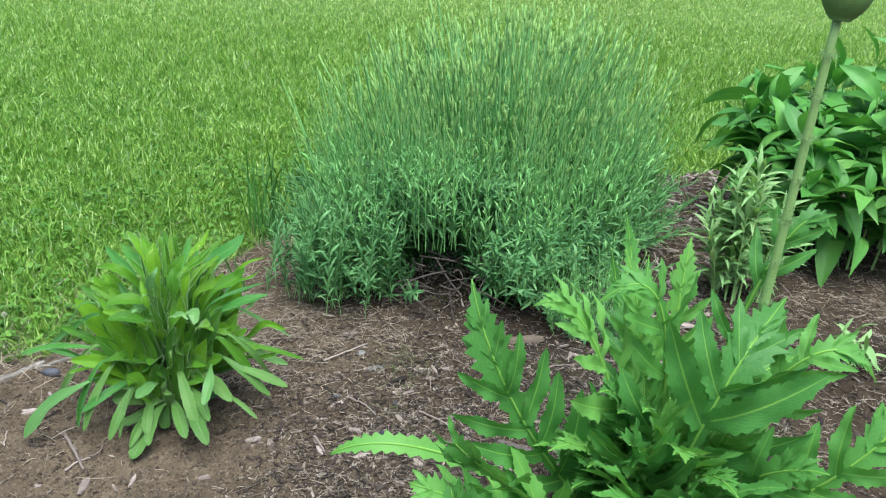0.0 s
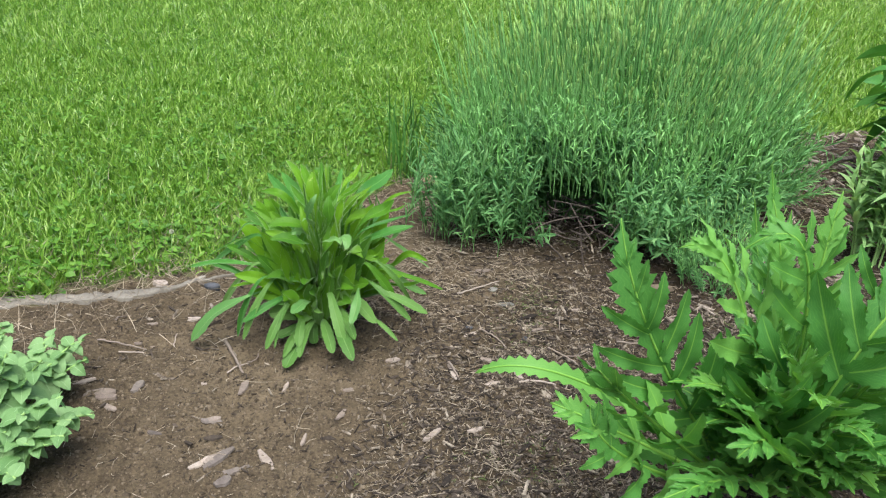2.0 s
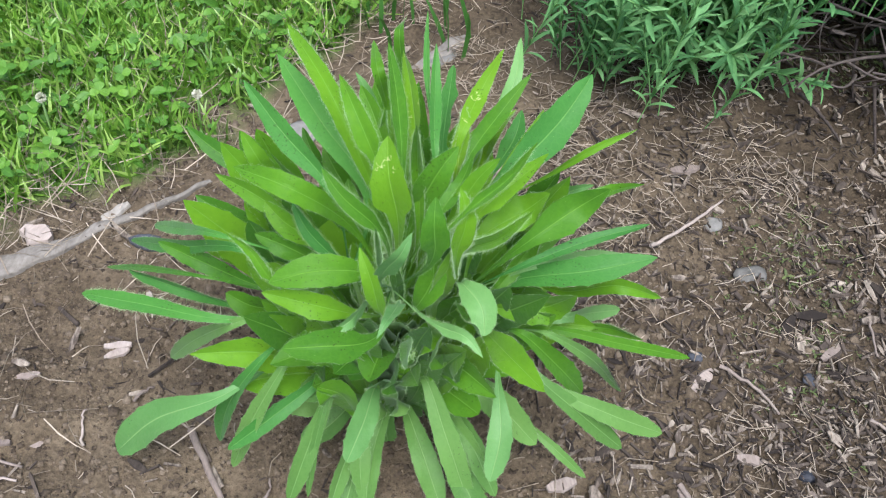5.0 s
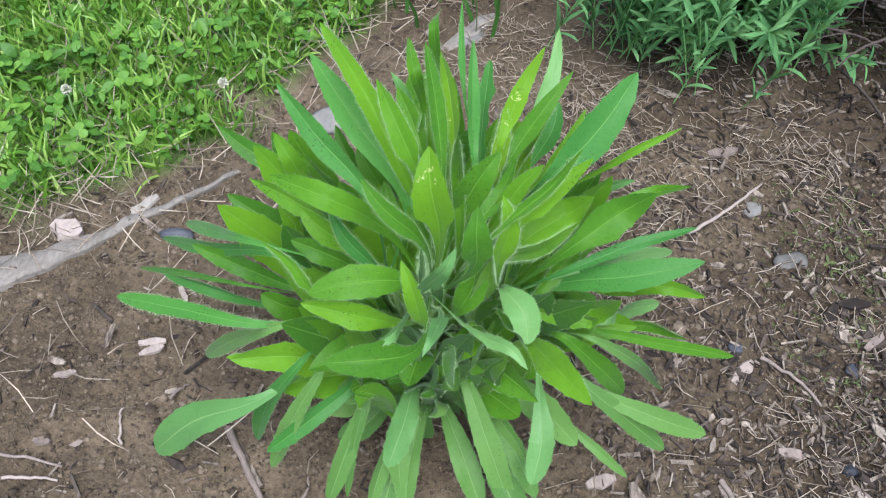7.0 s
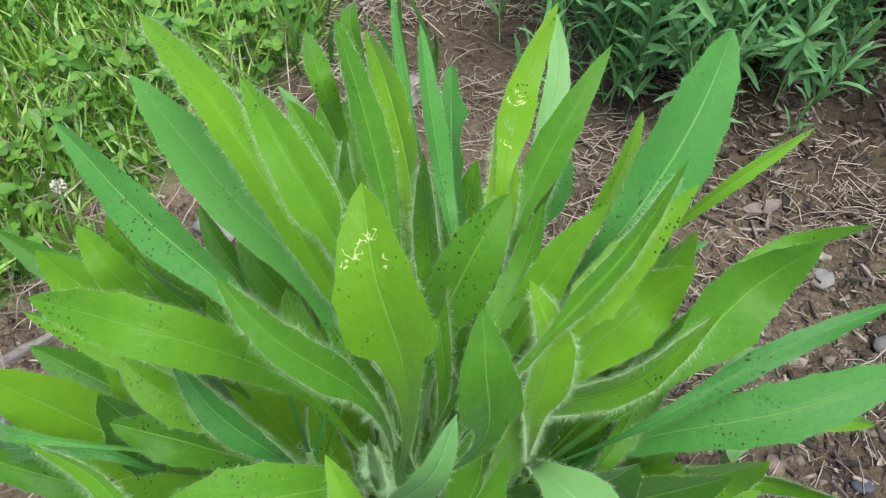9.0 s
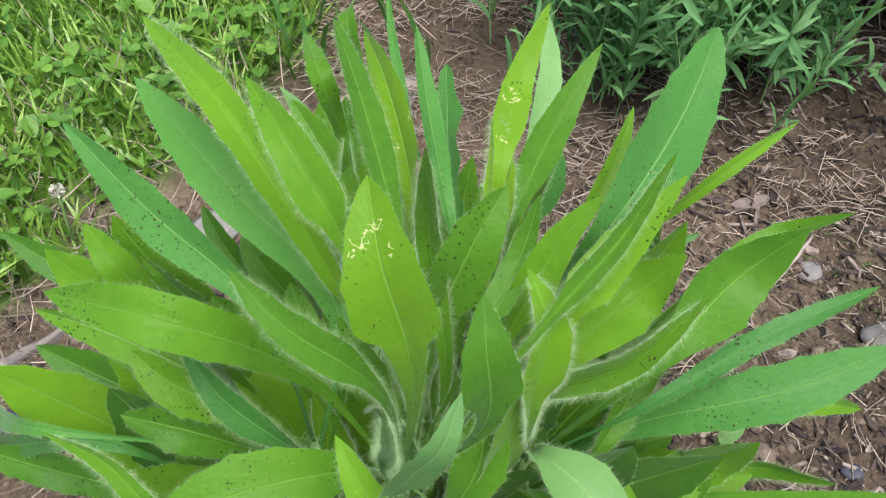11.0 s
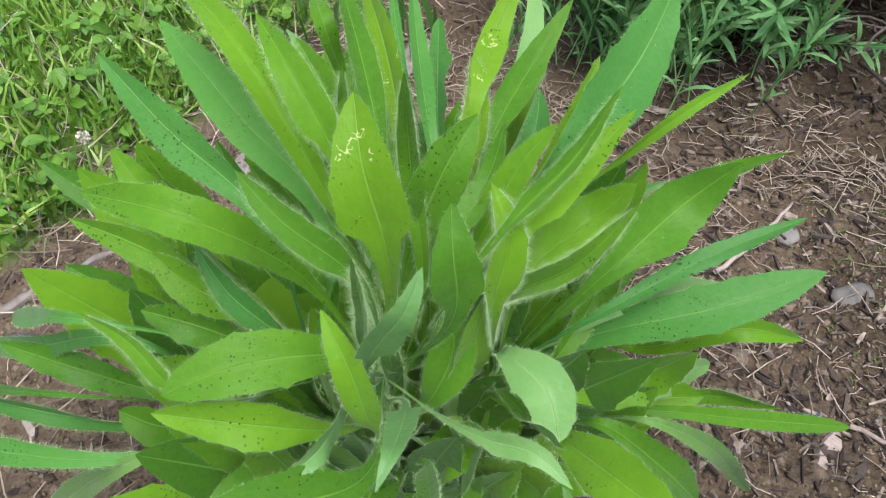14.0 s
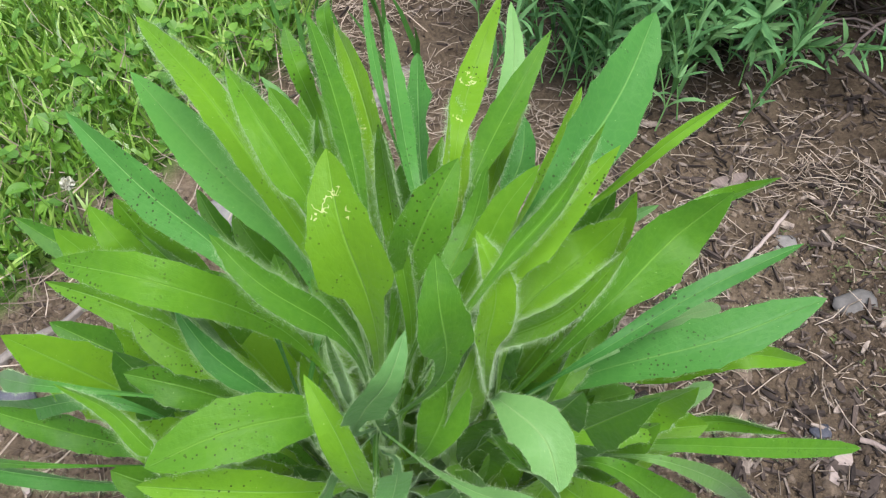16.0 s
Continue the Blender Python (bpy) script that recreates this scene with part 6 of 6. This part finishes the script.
def twig(x0, y0, x1, y1, radius, seed, label="thin dry twig lying on soil"):
    r = np.random.default_rng(seed)
    mx, my = (x0 + x1) / 2, (y0 + y1) / 2
    z = lambda x, y: float(height(x, y)) + radius + 0.003
    c = bezier([(x0 - mx, y0 - my, z(x0, y0)), (r.normal(0, 0.006), r.normal(0, 0.006), z(mx, my) + 0.004), (x1 - mx, y1 - my, z(x1, y1))], 12)
    c += r.normal(0, 0.0006, c.shape)
    thing("twig", mx, my, 0, label, "twig", "twigs on the soil", "", tube(c, np.linspace(radius, radius * 0.6, 12), 6), PALE_CHIP)


def stone(x, y, size, flat, turn, seed, mat, label):
    g = pebble(seed, 0.3)
    g.v *= np.array([size, size, size * flat])
    ob = thing("stone", x, y, float(height(x, y)) + size * flat * 0.16, label, "stone", "", "", g, mat)
    ob.rotation_euler = (0, 0, radians(turn))


build_mulch()
build_moss()

# Single chips, twigs and stones that can be told apart.
for k, (x, y, length, wide, turn) in enumerate(((-0.352, 0.752, 0.049, 0.014, -45), (-0.424, 0.740, 0.048, 0.016, 56), (-0.445, 0.728, 0.044, 0.014, 52), (-0.454, 0.920, 0.036, 0.014, 91), (-0.637, 1.121, 0.025, 0.010, 16), (-0.475, 0.831, 0.031, 0.013, 25), (-0.111, 0.856, 0.043, 0.012, 62), (0.013, 1.062, 0.028, 0.009, -48))):
    wood_chip(x, y, length, wide, turn, 1000 + k)
for k, (x, y, length, wide, turn) in enumerate(((-0.030, 1.026, 0.027, 0.009, 33), (-0.269, 0.883, 0.026, 0.010, 72), (-0.311, 0.811, 0.029, 0.006, 92), (-0.045, 0.893, 0.031, 0.009, 36), (-0.634, 1.112, 0.023, 0.008, 31), (-0.625, 1.176, 0.021, 0.007, -53), (-0.700, 1.015, 0.016, 0.008, 0), (-0.674, 1.020, 0.020, 0.010, -6), (-0.702, 1.076, 0.021, 0.007, 23))):
    wood_chip(x, y, length, wide, turn, 1020 + k)
for k, (x, y, length, wide, turn) in enumerate(((-0.098, 1.429, 0.034, 0.012, 19), (-0.218, 1.046, 0.026, 0.011, 23), (0.038, 1.221, 0.032, 0.009, 44), (-0.092, 1.166, 0.039, 0.013, 55), (-0.050, 1.099, 0.025, 0.010, 2), (-0.113, 1.054, 0.013, 0.007, -45), (0.147, 1.093, 0.031, 0.008, 73), (-0.034, 1.031, 0.026, 0.010, 36), (0.010, 1.071, 0.025, 0.008, -37), (-0.685, 0.859, 0.048, 0.016, 16))):
    wood_chip(x, y, length, wide, turn, 1040 + k)
wood_chip(-0.759, 1.227, 0.033, 0.024, -16, 1060, "tan block of broken wood beside the edging strip")
wood_chip(0.241, 1.050, 0.094, 0.016, -31, 1061, "long grey strip of weathered wood in mulch", GREY_WOOD)
wood_chip(-0.697, 1.269, 0.037, 0.013, 52, 1062, "grey splinter of wood beside the edging strip", EDGING)
wood_chip(0.255, 1.425, 0.115, 0.026, 5, 1063, "flat brown piece of bark under the lavender", BARK)

for k, (x, y, length, wide, turn) in enumerate(((-0.682, 0.850, 0.055, 0.019, 11), (-0.276, 0.951, 0.018, 0.009, 20), (-0.382, 0.930, 0.026, 0.007, 87), (-0.527, 0.920, 0.010, 0.008, 11), (0.299, 1.300, 0.022, 0.014, 1), (0.148, 1.088, 0.044, 0.012, 77), (-0.105, 1.038, 0.050, 0.009, -66), (0.109, 1.294, 0.017, 0.009, 22), (-0.730, 0.880, 0.040, 0.010, 40), (-0.655, 0.830, 0.034, 0.012, -20))):
    wood_chip(x, y, length, wide, turn, 1080 + k)
for k, (x, y, length, wide, turn) in enumerate(((-0.632, 0.884, 0.030, 0.016, 80), (-0.474, 0.828, 0.034, 0.012, 8), (-0.421, 0.736, 0.058, 0.014, 62), (-0.393, 0.718, 0.055, 0.015, 44), (-0.396, 0.691, 0.026, 0.017, 50), (-0.547, 0.778, 0.026, 0.009, -10))):
    wood_chip(x, y, length, wide, turn, 1070 + k, "grey-brown splinter of weathered wood on soil", GREY_WOOD)
for k, (x0, y0, x1, y1, radius) in enumerate(((-0.542, 1.047, -0.466, 0.949, 0.0036), (-0.138, 1.315, -0.057, 1.393, 0.0022), (-0.766, 0.992, -0.674, 0.995, 0.0019), (-0.474, 0.990, -0.462, 1.014, 0.0016), (-0.768, 1.060, -0.766, 1.094, 0.0022), (-0.116, 1.062, -0.090, 1.014, 0.0026), (-0.720, 0.979, -0.672, 0.983, 0.0018), (-0.075, 1.183, -0.017, 1.149, 0.0020))):
    twig(x0, y0, x1, y1, radius, 1100 + k)

for k, (x0, y0, x1, y1, radius) in enumerate(((-0.633, 1.024, -0.639, 1.052, 0.0014), (-0.602, 1.068, -0.589, 1.084, 0.0016), (0.289, 1.299, 0.365, 1.321, 0.0025), (-0.500, 0.955, -0.470, 0.985, 0.0017), (0.060, 1.150, 0.120, 1.120, 0.0018), (0.189, 1.196, 0.251, 1.204, 0.0022), (0.015, 1.035, 0.080, 1.037, 0.0026), (0.088, 1.135, 0.138, 1.155, 0.0016), (0.079, 1.268, 0.080, 1.220, 0.0016))):
    twig(x0, y0, x1, y1, radius, 1120 + k)

stone(-0.034, 1.300, 0.034, 0.35, 20, 5, STONE, "flat grey stone chip on the soil")
stone(-0.069, 1.361, 0.026, 0.4, 15, 7, STONE, "small grey stone in the mulch")
stone(-0.530, 1.415, 0.045, 0.35, 27, 8, STONE, "grey stone sunk at the lawn edge")
stone(-0.384, 1.568, 0.05, 0.3, 26, 9, STONE, "pale grey stone at the lawn edge")
stone(-0.286, 1.934, 0.075, 0.6, 10, 6, SANDSTONE, "tan stone at the lawn edge beside lavender")
stone(-0.648, 1.234, 0.034, 0.8, 0, 10, DARK_STONE, "round black pebble beside the plant")
stone(-0.002, 1.090, 0.018, 0.6, 0, 11, DARK_STONE, "dark slate chip in the mulch")
stone(0.016, 1.190, 0.016, 0.6, 40, 12, DARK_STONE, "dark slate chip in the mulch")
stone(-0.096, 1.192, 0.015, 0.6, 10, 13, DARK_STONE, "dark slate chip in the mulch")
